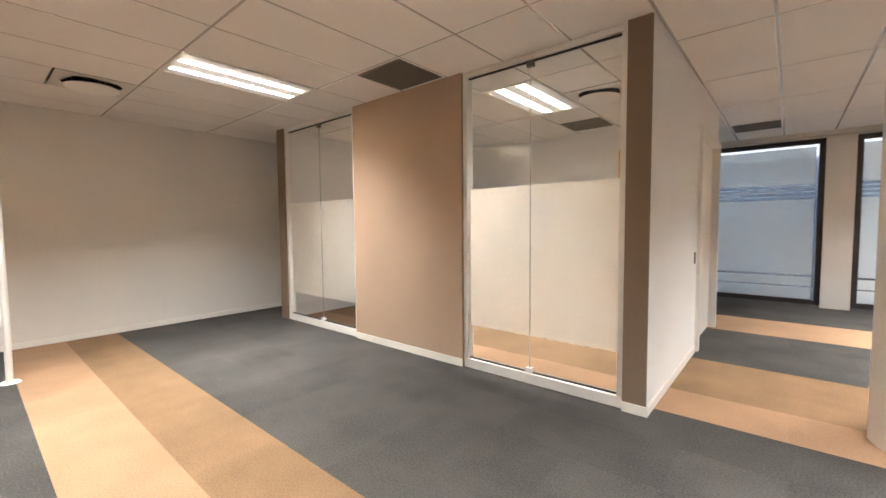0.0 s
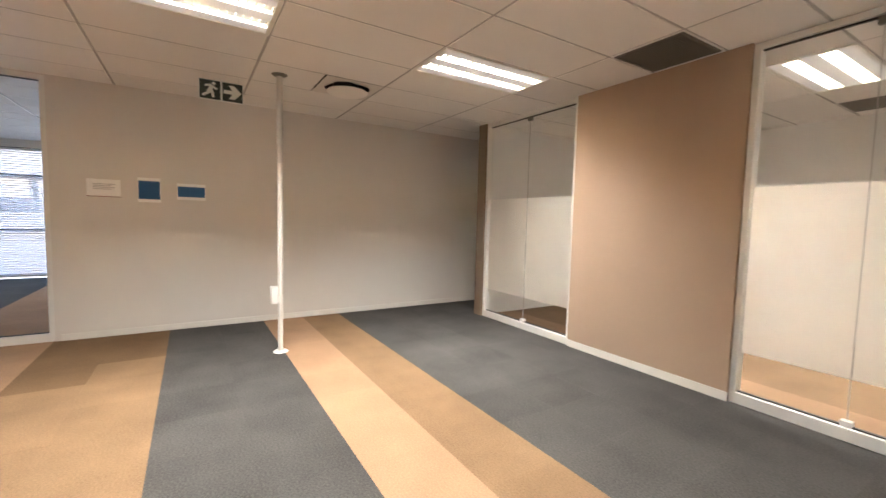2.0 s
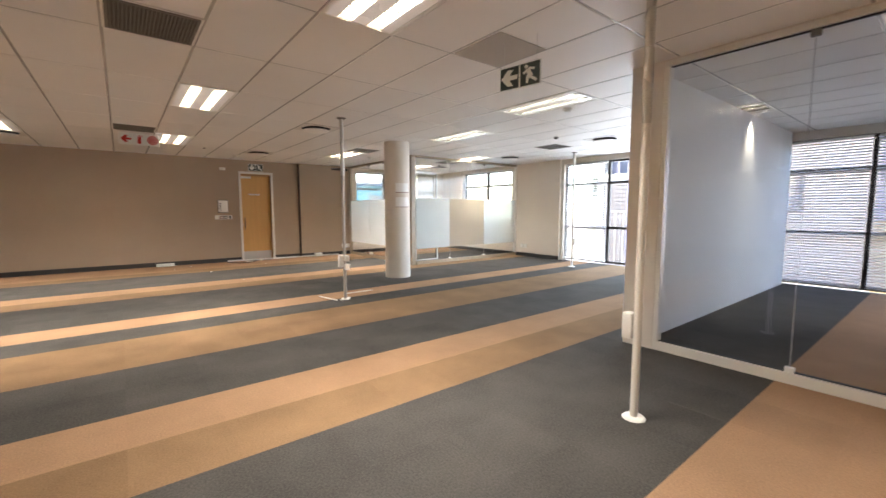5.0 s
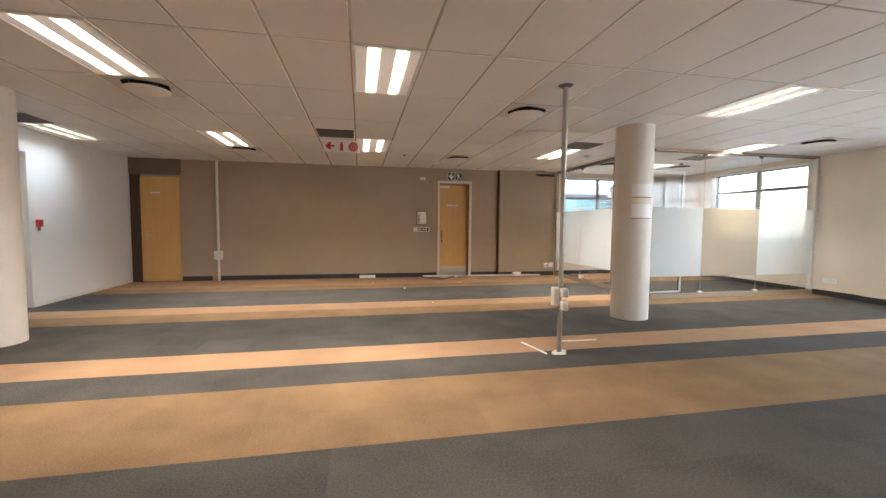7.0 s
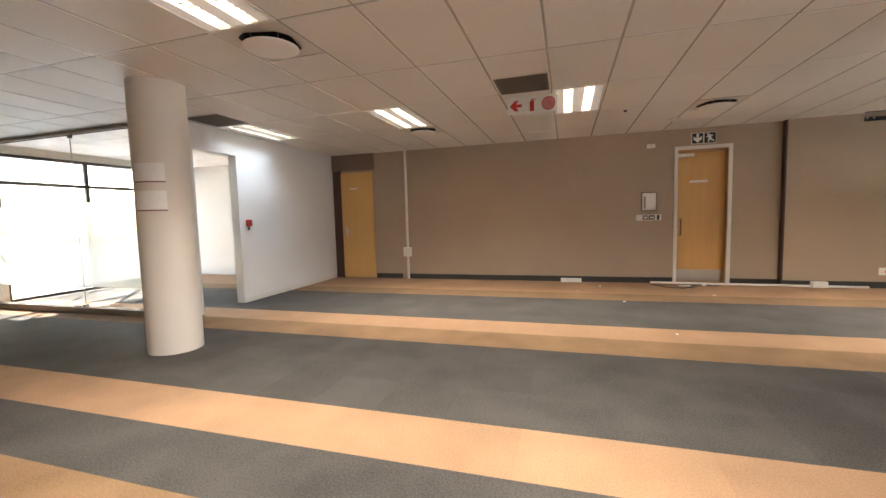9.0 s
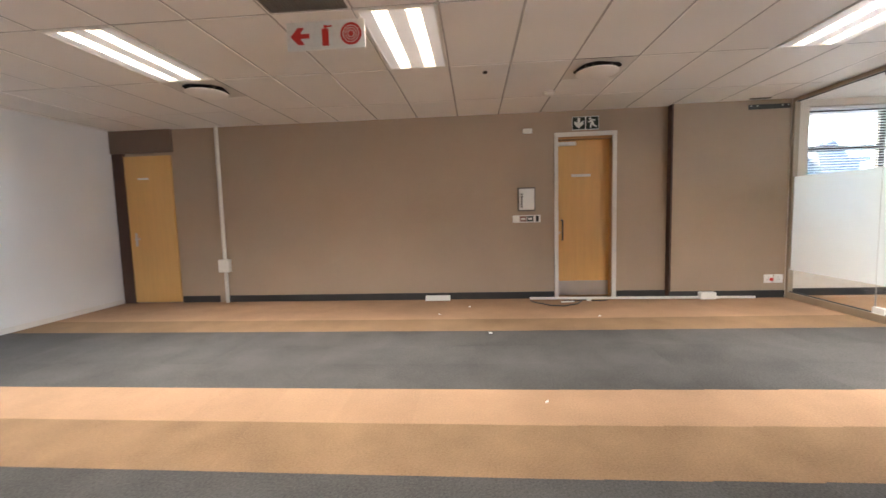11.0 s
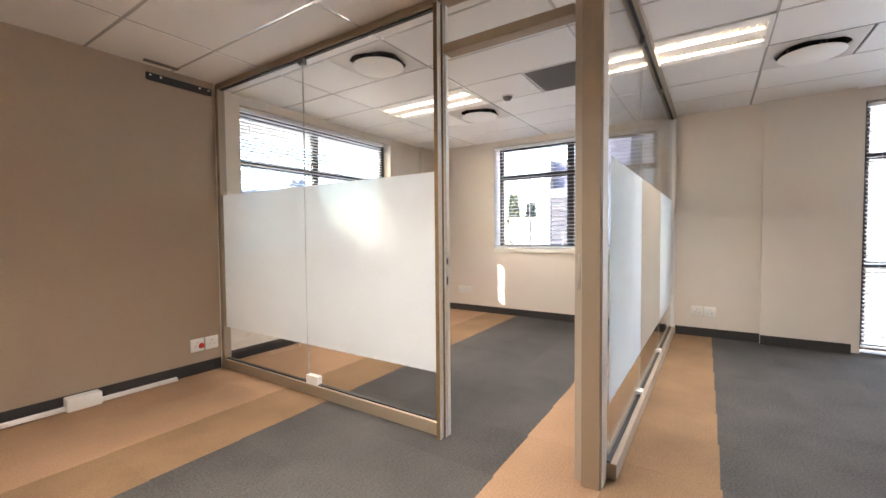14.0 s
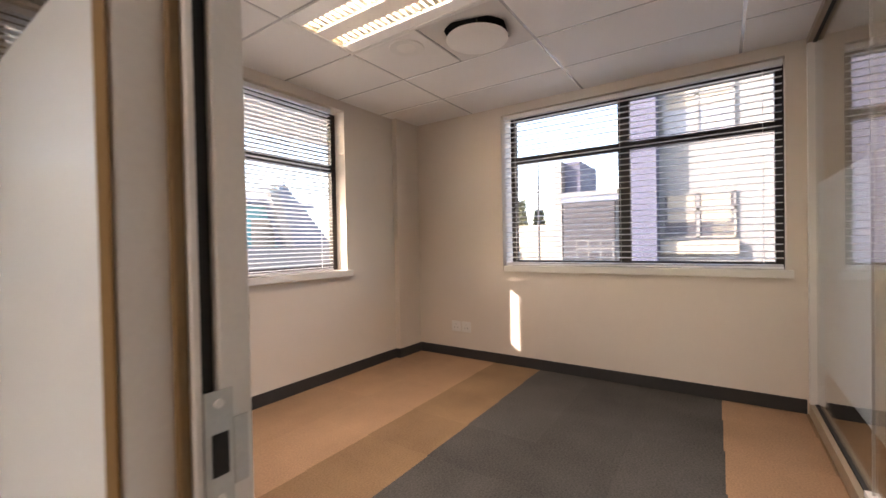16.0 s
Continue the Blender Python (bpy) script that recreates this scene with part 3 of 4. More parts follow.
# ---- power poles ----
def power_pole(x, y, boxes_at, coat=None, r=0.025):
    t = thing("power_pole", "floor to ceiling white steel power pole with a socket box", "power pole", pose(x, y, 0), group="power poles")
    part("shaft", rod(r, r, 0.012, 1.9, 20), coat or CREAM, t, smooth=True)
    part("upper_shaft", rod(r + 0.004, r + 0.004, 1.9, H - 0.012, 20), STEEL, t, "grey steel upper sleeve", smooth=True)
    part("base_plate", rod(0.075, 0.06, 0, 0.014, 28, bevel=0.003), PLASTIC, t, smooth=True)
    part("top_flange", rod(0.045, 0.075, H - 0.02, H - 0.001, 28), GREY_PL, t, smooth=True)
    for dx, dy, z0, z1 in boxes_at:
        b = part("socket_box", boxes((dx - 0.033, dx + 0.033, dy - 0.033, dy + 0.033, z0, z1), bevel=0.008), PLASTIC, t, "white plastic socket box", smooth=True)
        part("face", boxes((dx - 0.024, dx + 0.024, dy + 0.034, dy + 0.038, z0 + 0.02, z1 - 0.02), bevel=0.003), CREAM, b)
    return t


power_pole(-4.68, -2.86, [(0.0, -0.058, 0.53, 0.70)])
power_pole(-4.737, 0.575, [(0.0, -0.058, 0.50, 0.675)])
power_pole(-4.77, -7.47, [(0.065, 0.01, 0.51, 0.70), (-0.01, 0.058, 0.60, 0.69), (-0.01, 0.058, 0.465, 0.555)], POLE_GREY, 0.024)
power_pole(-10.7, -7.45, [(0.0, 0.058, 0.53, 0.70)])


def strip_on_floor(x0, y0, x1, y1, w=0.018, label="loose white plastic cable trunking strip lying on the carpet"):
    l, a = math.hypot(x1 - x0, y1 - y0), math.degrees(math.atan2(y1 - y0, x1 - x0))
    tagged(part("trunking_strip", boxes((0, l, -w / 2, w / 2, 0.0, 0.012), bevel=0.003), PLASTIC, at=pose(x0, y0, 0.0005, 0, 0, a)), label, "trunking", group="loose trunking strips")


strip_on_floor(-4.52, -7.88, -4.62, -7.44)
strip_on_floor(-4.95, -7.84, -5.43, -7.83)
strip_on_floor(-4.68, -7.42, -4.86, -7.52, 0.05)


# ---- glazed partitions ----
def pane(name, axis, at, u0, u1, z0, z1, material, parent, thick=0.010, label=""):
    b = (at - thick / 2, at + thick / 2, u0, u1, z0, z1) if axis == "x" else (u0, u1, at - thick / 2, at + thick / 2, z0, z1)
    return part(name, boxes(b), material, parent, label)


def bar(name, axis, at, u0, u1, z0, z1, depth, material, parent, label="", bevel=0.003):
    b = (at - depth / 2, at + depth / 2, u0, u1, z0, z1) if axis == "x" else (u0, u1, at - depth / 2, at + depth / 2, z0, z1)
    return part(name, boxes(b, bevel=bevel), material, parent, label)


def glazing(label, axis, at, u0, u1, seams, film=True, frame=ALU, base=ALU, z1=H - 0.005, head=0.045, side0=0.045, side1=0.045, foot=0.085, side=1, gasket=True, deep=0.09, clip=(-0.03, 0.03, 0.04), beige=(), films=None):
    """A floor to ceiling glazed bay with its frame, butt-jointed panes and a band of frosted film."""
    t = thing("glass_partition", label, "glass partition")
    bar("base_rail", axis, at, u0, u1, 0, foot, deep, base, t)
    bar("head_rail", axis, at, u0, u1, z1 - head, z1, deep, base, t)
    for a, b, w in ((u0, u0 + side0, side0), (u1 - side1, u1, side1)):
        if w:
            bar("side_post", axis, at, a, b, foot + 0.0005, z1 - head - 0.0005, deep, frame, t)
    edges = [u0 + side0, *seams, u1 - side1]
    for n, (a, b) in enumerate(zip(edges, edges[1:])):
        p = pane("pane", axis, at, a + 0.002, b - 0.002, foot + 0.004, z1 - head - 0.004, GLASS, t)
        if film:
            pane("frosted_film", axis, at + side * 0.007, a + 0.003, b - 0.003, 0.40, 1.685, BEIGE_FILM if n in beige else films or FILM, p, 0.0012, "frosted privacy film with the wall's beige reflection put into its tint" if n in beige else "white frosted privacy film")
    if gasket:
        for z in (foot + 0.001, z1 - head - 0.009):
            bar("gasket", axis, at, u0 + side0, u1 - side1, z, z + 0.008, 0.03, BLACK, t, bevel=0)
    for s in seams:
        bar("joint", axis, at, s - 0.0019, s + 0.0019, foot + 0.01, z1 - head - 0.01, 0.0104, SILICONE, t, "grey silicone joint", bevel=0)
        bar("seam_clip", axis, at, s + clip[0], s + clip[1], foot, foot + clip[2], 0.05, PLASTIC, t)
        bar("seam_clip", axis, at, s - 0.03, s + 0.03, z1 - head - 0.05, z1 - head, 0.04, GREY_PL, t)
    return t


glazing("glazed bay with frosted film and white frame beside a tan panel", "y", YN + 0.05, -1.884, -0.431, [-1.21], side=1, films=LAMPLIT_FILM)
glazing("narrow glazed bay with frosted film and white frame", "y", YN + 0.05, -5.109, -3.501, [-4.3], side=1, films=LAMPLIT_FILM)
glazing("clear glazed bay in a white frame in the off-white wall", "x", XW - 0.05, -3.42, -1.42, [-2.37], film=False, z1=2.737)
glazing("glass wall with frosted film and taupe rails of the side office", "y", -9.95, XE + 0.151, 6.39, [4.3], side=-1, base=ALU_TAUPE)
glazing("glass front of the corner office with frosted film", "x", XP, -13.73, -11.141, [-12.46], side=1, base=ALU_TAUPE, frame=ALU_TAUPE, side1=0.0, deep=0.07, clip=(-0.005, 0.13, 0.07))
glazing("glass side wall of the corner office with frosted film", "y", -10.155, XF + 0.005, XP - 0.075, [-10.32, -9.05], beige=(1,), side=1, base=ALU_TAUPE, side1=0.0, clip=(-0.04, 0.04, 0.03))

# the office's door posts, transom and open glass door
GASKET = mat("gold_brown_gasket", (0.17, 0.105, 0.042), 0.45, grain=90, bump=0.02)
dp = thing("door_post", "white aluminium door post with a steel strike plate", "door frame", pose(XP, -11.15, 0))
part("post", boxes((-0.033, 0.068, 0.010, 0.036, 0, H - 0.051), bevel=0.003), ALU, dp)
part("stop", boxes((-0.033, -0.002, 0.0365, 0.050, 0, H - 0.051), bevel=0.002), ALU, dp)
part("rebate_seal", boxes((-0.0015, 0.012, 0.0365, 0.041, 0, H - 0.06)), BLACK, dp, "black rubber seal")
part("lip", boxes((0.0125, 0.020, 0.0365, 0.050, 0, H - 0.051), bevel=0.002), ALU, dp)
part("brown_gasket", boxes((0.0205, 0.031, 0.0365, 0.046, 0, H - 0.06), bevel=0.002), GASKET, dp, "gold-brown gasket strip")
part("brown_gasket", boxes((0.0685, 0.0715, 0.009, 0.036, 0, H - 0.06), bevel=0.001), GASKET, dp, "gold-brown gasket strip")
stp = part("strike_plate", boxes((-0.013, 0.013, 0.0505, 0.0522, 0.93, 1.177), (-0.027, -0.0131, 0.0505, 0.0522, 1.085, 1.148), bevel=0.0005), STEEL, dp, "satin steel strike plate")
for z0, z1 in ((1.099, 1.138), (0.975, 1.02)):
    part("latch_slot", boxes((-0.008, 0.007, 0.0523, 0.0529, z0, z1)), BLACK, stp)
for z in (1.165, 1.078, 0.945):
    part("screw", turned(rod(0.0042, 0.0042, 0, 0.0012, 12), pose(0.0, 0.0523, z, -90, 0, 0)), PLASTIC, stp, smooth=True)
cp = thing("corner_post", "broad taupe corner post of the glass office", "post", pose(XP + 0.0, -10.213, 0))
JAMB = mat("pale_taupe_coat", (0.44, 0.375, 0.295), 0.4, 0.1, grain=140, amount=0.03, bump=0.02)
ALU_POST = mat("taupe_post_coat", (0.31, 0.24, 0.165), 0.42, 0.1, grain=140, amount=0.03, bump=0.02)
part("post", boxes((-0.07, 0.062, -0.042, 0.050, 0, H - 0.001), bevel=0.004), ALU_POST, cp)
part("jamb_strip", boxes((-0.07, 0.030, -0.085, -0.0425, 0, H - 0.05), bevel=0.003), JAMB, cp, "pale taupe jamb strip")
part("keeper", boxes((0.0302, 0.0322, -0.07, -0.058, 1.0, 1.18), bevel=0.0005), STEEL, cp)
part("cover_strip", boxes((-0.065, 0.05, 0.0505, 0.056, 0, H - 0.05), bevel=0.001), JAMB, cp)
part("hinge", merged(*[rod(0.009, 0.009, z, z + 0.1, 12, -0.079, -0.06) for z in (0.25, 1.2, 2.1)]), STEEL, cp, smooth=True)
tr = thing("door_transom", "taupe transom with a clear fanlight above the office doorway", "transom", pose(XP, -10.66, 0))
part("transom_bar", boxes((-0.045, 0.045, -0.425, 0.36, 2.385, 2.44), bevel=0.003), ALU_TAUPE, tr)
part("head_rail", boxes((-0.045, 0.045, -0.425, 0.36, H - 0.05, H - 0.005), bevel=0.003), ALU_TAUPE, tr)
part("head_rail", boxes((-0.045, 0.045, -0.48, -0.4255, H - 0.05, H - 0.005), bevel=0.003), ALU_TAUPE, tr)
part("fanlight", boxes((-0.005, 0.005, -0.42, 0.357, 2.442, H - 0.052)), GLASS, tr)
gd = tagged(thing("door_glass", "glass office door with frosted film standing open", "door", pose(-7.965, -10.245, 0, 0, 0, 187)), kind="structure")
part("stile", boxes((0.0, 0.045, -0.02, 0.02, 0.012, 2.37), bevel=0.003), ALU, gd)
part("stile", boxes((0.775, 0.82, -0.02, 0.02, 0.012, 2.37), bevel=0.003), ALU, gd)
part("rail", boxes((0.0455, 0.7745, -0.02, 0.02, 0.012, 0.10), bevel=0.003), ALU, gd)
part("rail", boxes((0.0455, 0.7745, -0.02, 0.02, 2.31, 2.37), bevel=0.003), ALU, gd)
gp = part("pane", boxes((0.046, 0.774, -0.004, 0.004, 0.101, 2.309)), GLASS, gd)
part("frosted_film", boxes((0.047, 0.773, 0.005, 0.0062, 0.40, 1.685)), FILM, gp, "white frosted privacy film")
for u in (0.0455, 0.768):
    part("gasket", boxes((u, u + 0.0065, -0.011, 0.011, 0.101, 2.309)), BLACK, gd, "black rubber glazing gasket")
part("edge_seal", boxes((0.8205, 0.826, -0.012, 0.012, 0.012, 2.37)), ALU, gd)
for s in (-1, 1):
    h = part("handle", merged(boxes((0.782, 0.808, s * 0.021, s * 0.027, 0.90, 1.14), bevel=0.002), tube([(0.795, s * 0.025, 1.05), (0.795, s * 0.065, 1.05), (0.770, s * 0.070, 1.05), (0.68, s * 0.070, 1.05)], 0.009)), STEEL, gd, "satin steel lever handle on a backplate", smooth=True)

# ---- doors in the brown wall ----
d1 = tagged(thing("door_exit", "closed maple veneer exit door with a steel kick plate, deep in its white frame", "door", pose(-5.13, YS, 0)), kind="structure")
for a, b, c, d in ((-0.425, -0.365, 0, 2.385), (0.41, 0.465, 0, 2.385), (-0.425, 0.465, 2.385, 2.445)):
    part("frame", boxes((a, b, -0.02, 0.018, c, d), bevel=0.004), CREAM, d1)
for a, b, c, d in ((-0.40, -0.366, 0.0, 2.35), (0.411, 0.445, 0.0, 2.35), (-0.40, 0.445, 2.351, 2.384)):
    part("jamb", boxes((a, b, -0.215, -0.021, c, d)), WOOD_EDGE, d1, "maple door jamb")
leaf = part("leaf", boxes((-0.364, 0.409, -0.175, -0.135, 0.012, 2.349), bevel=0.002), WOOD, d1)
part("kick_plate", boxes((-0.355, 0.40, -0.134, -0.132, 0.02, 0.24), bevel=0.0006), STEEL, leaf, "brushed steel kick plate")
part("handle", merged(tube([(0.33, -0.134, 1.17), (0.33, -0.08, 1.17), (0.33, -0.08, 0.87), (0.33, -0.134, 0.87)], 0.013)), DARK_STEEL, leaf, "dark steel D pull handle", smooth=True)
part("lock", turned(rod(0.014, 0.014, 0, 0.008, 16), pose(0.365, -0.134, 0.98, -90, 0, 0)), STEEL, leaf, smooth=True)
part("name_plate", boxes((-0.095, 0.19, -0.134, -0.130, 1.81, 1.85), bevel=0.001), PLASTIC, leaf, "narrow pale name plate")
part("door_closer", boxes((0.13, 0.385, -0.134, -0.085, 2.27, 2.325), bevel=0.004), PLASTIC, leaf)
d2 = tagged(thing("door_cupboard", "closed maple veneer cupboard door in the corner of the brown wall", "door", pose(1.72, YS, 0)), kind="structure")
l2 = part("leaf", boxes((-0.46, 0.315, 0.002, 0.042, 0.02, 2.35), bevel=0.003), WOOD, d2)
part("handle", merged(boxes((0.185, 0.225, 0.043, 0.05, 0.93, 1.14), bevel=0.003), tube([(0.205, 0.048, 1.05), (0.205, 0.088, 1.05), (0.10, 0.092, 1.05)], 0.009)), STEEL, l2, "satin steel lever handle on a plate", smooth=True)
part("name_plate", boxes((-0.08, 0.10, 0.043, 0.046, 1.98, 2.01)), PLASTIC, l2)
part("frame", boxes((0.316, 0.36, 0.001, 0.05, 0, 2.398), (0.361, 0.525, 0.001, 0.03, 0, 2.398)), DARK_BROWN, d2)
d3 = tagged(thing("door_inner_office", "maple veneer door in the back wall of the glazed inner office", "door", pose(-1.05, 6.68, 0)), kind="structure")
part("leaf", boxes((-0.43, 0.43, -0.045, -0.002, 0.01, 2.42), bevel=0.003), WOOD, d3)
part("frame", boxes((-0.48, -0.431, -0.05, -0.001, 0, 2.47), (0.431, 0.48, -0.05, -0.001, 0, 2.47), (-0.43, 0.43, -0.05, -0.001, 2.421, 2.47)), CREAM, d3)
d4 = tagged(thing("door_side", "white framed glazed side door of the inner office", "door", pose(-0.335, 5.995, 0)), kind="structure")
for a, b in ((-0.685, -0.60), (0.62, 0.684)):
    part("frame", boxes((-0.075, 0.10, a, b, 0, 2.355), bevel=0.004), CREAM, d4)
part("head", boxes((-0.075, 0.10, -0.599, 0.619, 2.29, 2.355), bevel=0.004), CREAM, d4)
part("leaf", boxes((-0.02, 0.02, -0.59, 0.61, 0.012, 2.285)), CREAM, d4)
part("switch", boxes((0.068, 0.076, -0.86, -0.80, 0.94, 1.06), bevel=0.003), GREY_PL, d4)


# ---- windows ----
def window(name, label, axis, at, u0, u1, z0, z1, mull, trans, out, sill=True, face=None, pane_mat=None, f=0.055, wide=None):
    """out: +1 or -1, the way outdoors along the axis."""
    t = tagged(thing(name, label, "window"), kind="structure")
    pm = pane_mat or WGLASS
    for a, b, c, d in ((u0, u0 + f, z0, z1), (u1 - f, u1, z0, z1), (u0 + f, u1 - f, z0, z0 + f), (u0 + f, u1 - f, z1 - f, z1)):
        bar("window_frame", axis, at, a, b, c, d, 0.06, DARK_FRAME, t)
    us = [u0 + f, *mull, u1 - f]
    zs = [z0 + f, *trans, z1 - f]
    for z in trans:
        bar("transom", axis, at, u0 + f, u1 - f, z - 0.035, z + 0.035, 0.064, DARK_FRAME, t)
    for n, m in enumerate(mull):
        w = (wide or 0.035)
        cut = [z0 + f] + [q for z in trans for q in (z - 0.0355, z + 0.0355)] + [z1 - f]
        for a, b in zip(cut[::2], cut[1::2]):
            bar("mullion", axis, at, m - w, m + w, a, b, 0.06, DARK_FRAME, t)
    for a, b in zip(us, us[1:]):
        for c, d in zip(zs, zs[1:]):
            p = pane("pane", axis, at + out * 0.008, a, b, c, d, pm, t, 0.006)
            p.visible_shadow = False
    if sill and face is not None:
        b = (face - out * 0.045, at - out * 0.031, u0 - 0.04, u1 + 0.04, z0 - 0.06, z0 - 0.001)
        if axis == "y":
            b = (u0 - 0.04, u1 + 0.04, face - out * 0.045, at - out * 0.031, z0 - 0.06, z0 - 0.001)
        bm = boxes(b, bevel=0.004)
        part("window_sill", bm, CREAM, t)
    return t


def blind(label, axis, at, u0, u1, z0, z1, tilt, pitch=0.044, deep=0.05):
    t = thing("venetian_blind", label, "blind", group="venetian blinds")
    rot = pose(0, 0, 0, 0, 0, 90) if axis == "x" else Matrix()
    l = u1 - u0
    base = (pose(at, (u0 + u1) / 2, 0) if axis == "x" else pose((u0 + u1) / 2, at, 0)) @ rot
    t.matrix_basis = base
    part("head_rail", boxes((-l / 2, l / 2, -0.025, 0.025, z1 - 0.04, z1), bevel=0.003), BLIND, t)
    part("bottom_rail", boxes((-l / 2, l / 2, -0.022, 0.022, z0, z0 + 0.018), bevel=0.003), BLIND, t)
    bm = bmesh.new()
    rows = []
    for k, (dy, dz) in enumerate(((-0.5, -0.003), (-0.2, 0.001), (0.2, 0.001), (0.5, -0.003))):
        rows.append([bm.verts.new((s * (l / 2 - 0.004), dy * deep, dz)) for s in (-1, 1)])
    lower = [[bm.verts.new(v.co - Vector((0, 0, 0.0012))) for v in r] for r in rows]
    for r, q in zip(rows, rows[1:]):
        bm.faces.new((r[0], r[1], q[1], q[0]))
    for r, q in zip(lower, lower[1:]):
        bm.faces.new((r[0], q[0], q[1], r[1]))
    for a, b in ((0, 0), (3, 3)):
        bm.faces.new((rows[a][0], rows[a][1], lower[b][1], lower[b][0]))
    me = bpy.data.meshes.new("slat")
    bmesh.ops.recalc_face_normals(bm, faces=list(bm.faces))
    bm.to_mesh(me)
    bm.free()
    me.materials.append(BLIND)
    z = z1 - 0.07
    while z > z0 + 0.03:
        s = new("slat", me)
        s.matrix_basis = pose(0, 0, z, tilt + random.uniform(-2, 2), 0, 0)
        s.parent = t
        z -= pitch
    for k in (-0.5 + 0.12 / l, 0, 0.5 - 0.12 / l):
        part("ladder_cord", boxes((k * l - 0.0015, k * l + 0.0015, -0.002, 0.002, z0 + 0.018, z1 - 0.04)), BLIND, t)
    return t


FR = -0.12
window("window_1", "dark framed office window with four panes and a white sill", "x", XF + FR, W2[0] + 0.07, W2[1], WZ0, WZ1, [-11.46], [2.17], -1, face=XF, wide=0.05)
window("window_2", "dark framed office window with four panes and a white sill", "y", YS - 0.17, W1[0] + 0.0, W1[1], WZ0, WZ1, [-9.25], [2.09], -1, face=YS, wide=0.04)
window("window_3", "tall dark framed window from floor to ceiling", "x", XF + FR, -8.42, -4.3, 0.03, 2.62, [-7.15, -5.8], [0.93, 2.06], -1, sill=False)
window("window_4", "tall dark framed window behind a blind", "x", XF + FR, -3.68, 0.4, 0.03, 2.60, [-2.55, -1.2], [0.97, 2.05], -1, sill=False, pane_mat=TINTED)
window("window_5", "tall dark framed window of the side office", "x", 6.48, -13.95, -10.1, 0.03, 2.62, [-12.75, -11.5], [1.05, 2.12], 1, sill=False)
window("window_6", "dark framed window with frosted striped film", "y", YNW + 0.06, -2.0, 0.86, 0.03, 2.66, [], [], 1, sill=False, f=0.075)
window("window_7", "dark framed window with frosted striped film", "y", YNW + 0.06, 1.20, 3.2, 0.03, 2.66, [], [], 1, sill=False, f=0.075)
blind("open white venetian blind over the office window", "x", XF - 0.045, W2[0] + 0.02, W2[1] - 0.01, WZ0 + 0.005, WZ1 + 0.01, 5, 0.053)
blind("open white venetian blind over the office window", "y", YS - 0.06, W1[0] + 0.14, W1[1] - 0.02, WZ0 + 0.005, WZ1 + 0.01, 5, 0.037)
blind("lowered venetian blind on the tall window", "x", XF - 0.045, -8.40, -7.17, 0.06, 2.60, 18)
blind("lowered white venetian blind with tilted slats", "x", XF - 0.045, -3.66, -2.58, 0.06, 2.58, 40, 0.047)
blind("lowered white venetian blind with tilted slats", "x", XF - 0.045, -2.52, -1.22, 0.06, 2.58, 39, 0.047)
# out of view; slats set open to let the added lamp through
blind("lowered white venetian blind with open slats", "x", XF - 0.045, -1.18, 0.38, 0.06, 2.58, 4, 0.047)

# frosted bands on the north windows
for u0, u1 in ((-1.92, 0.75), (1.26, 3.12)):
    ff = thing("window_film", "frosted film with clear stripes on the window", "window film", group="frosted window films")
    for z0, z1 in ((0.11, 0.30), (0.32, 0.47), (0.50, 1.72), (1.765, 1.785), (1.83, 1.85), (1.895, 1.915), (1.96, 2.54)):
        pane("band", "y", YNW + 0.055, u0, u1, z0, z1, FILM, ff, 0.0015)

# ---- small things on walls ----
def on_south(name, label, category, x, z, dy=0.0):
    return thing(name, label, category, pose(x, YS + dy, z))


t = on_south("access_keypad", "white access control panel with a dark keypad strip", "control panel", -4.255, 1.495)
part("back_box", boxes((-0.13, 0.13, 0, 0.02, -0.175, 0.175), bevel=0.006), GREY_PL, t)
part("cover", boxes((-0.112, 0.112, 0.0205, 0.045, -0.155, 0.155), bevel=0.01), PLASTIC, t, smooth=True)
for k in range(6):
    part("key", boxes((0.055, 0.088, 0.0455, 0.048, -0.12 + k * 0.036, -0.095 + k * 0.036), bevel=0.001), INK, t)
t = on_south("switch_plates", "row of light switch plates with dark inserts", "switch", -4.255, 1.205)
for k, (m, n) in enumerate(((PLASTIC, 0), (PLASTIC, 1), (PLASTIC, 1), (PLASTIC, 2))):
    x = 0.155 - k * 0.104
    p = part("plate", boxes((x - 0.05, x + 0.05, 0, 0.012, -0.055, 0.055), bevel=0.003), m, t)
    if n == 1:
        part("insert", boxes((x - 0.046, x + 0.046, 0.0125, 0.016, -0.04, 0.04), bevel=0.002), GREEN if k == 2 else RED_BROWN, p)
        part("rocker", boxes((x - 0.03, x + 0.03, 0.0165, 0.021, -0.016, 0.016), bevel=0.002), PLASTIC, p)
    if n == 2:
        part("insert", boxes((x - 0.022, x + 0.022, 0.0125, 0.015, -0.045, 0.045), bevel=0.002), BLACK, p)
t = on_south("alarm_sounder", "small white plastic alarm box high on the brown wall", "alarm", -4.28, 2.485)
part("body", boxes((-0.067, 0.067, 0, 0.035, -0.035, 0.035), bevel=0.006), PLASTIC, t, smooth=True)
part("grille", boxes((-0.03, 0.03, 0.0355, 0.037, -0.018, 0.018)), CREAM, t)


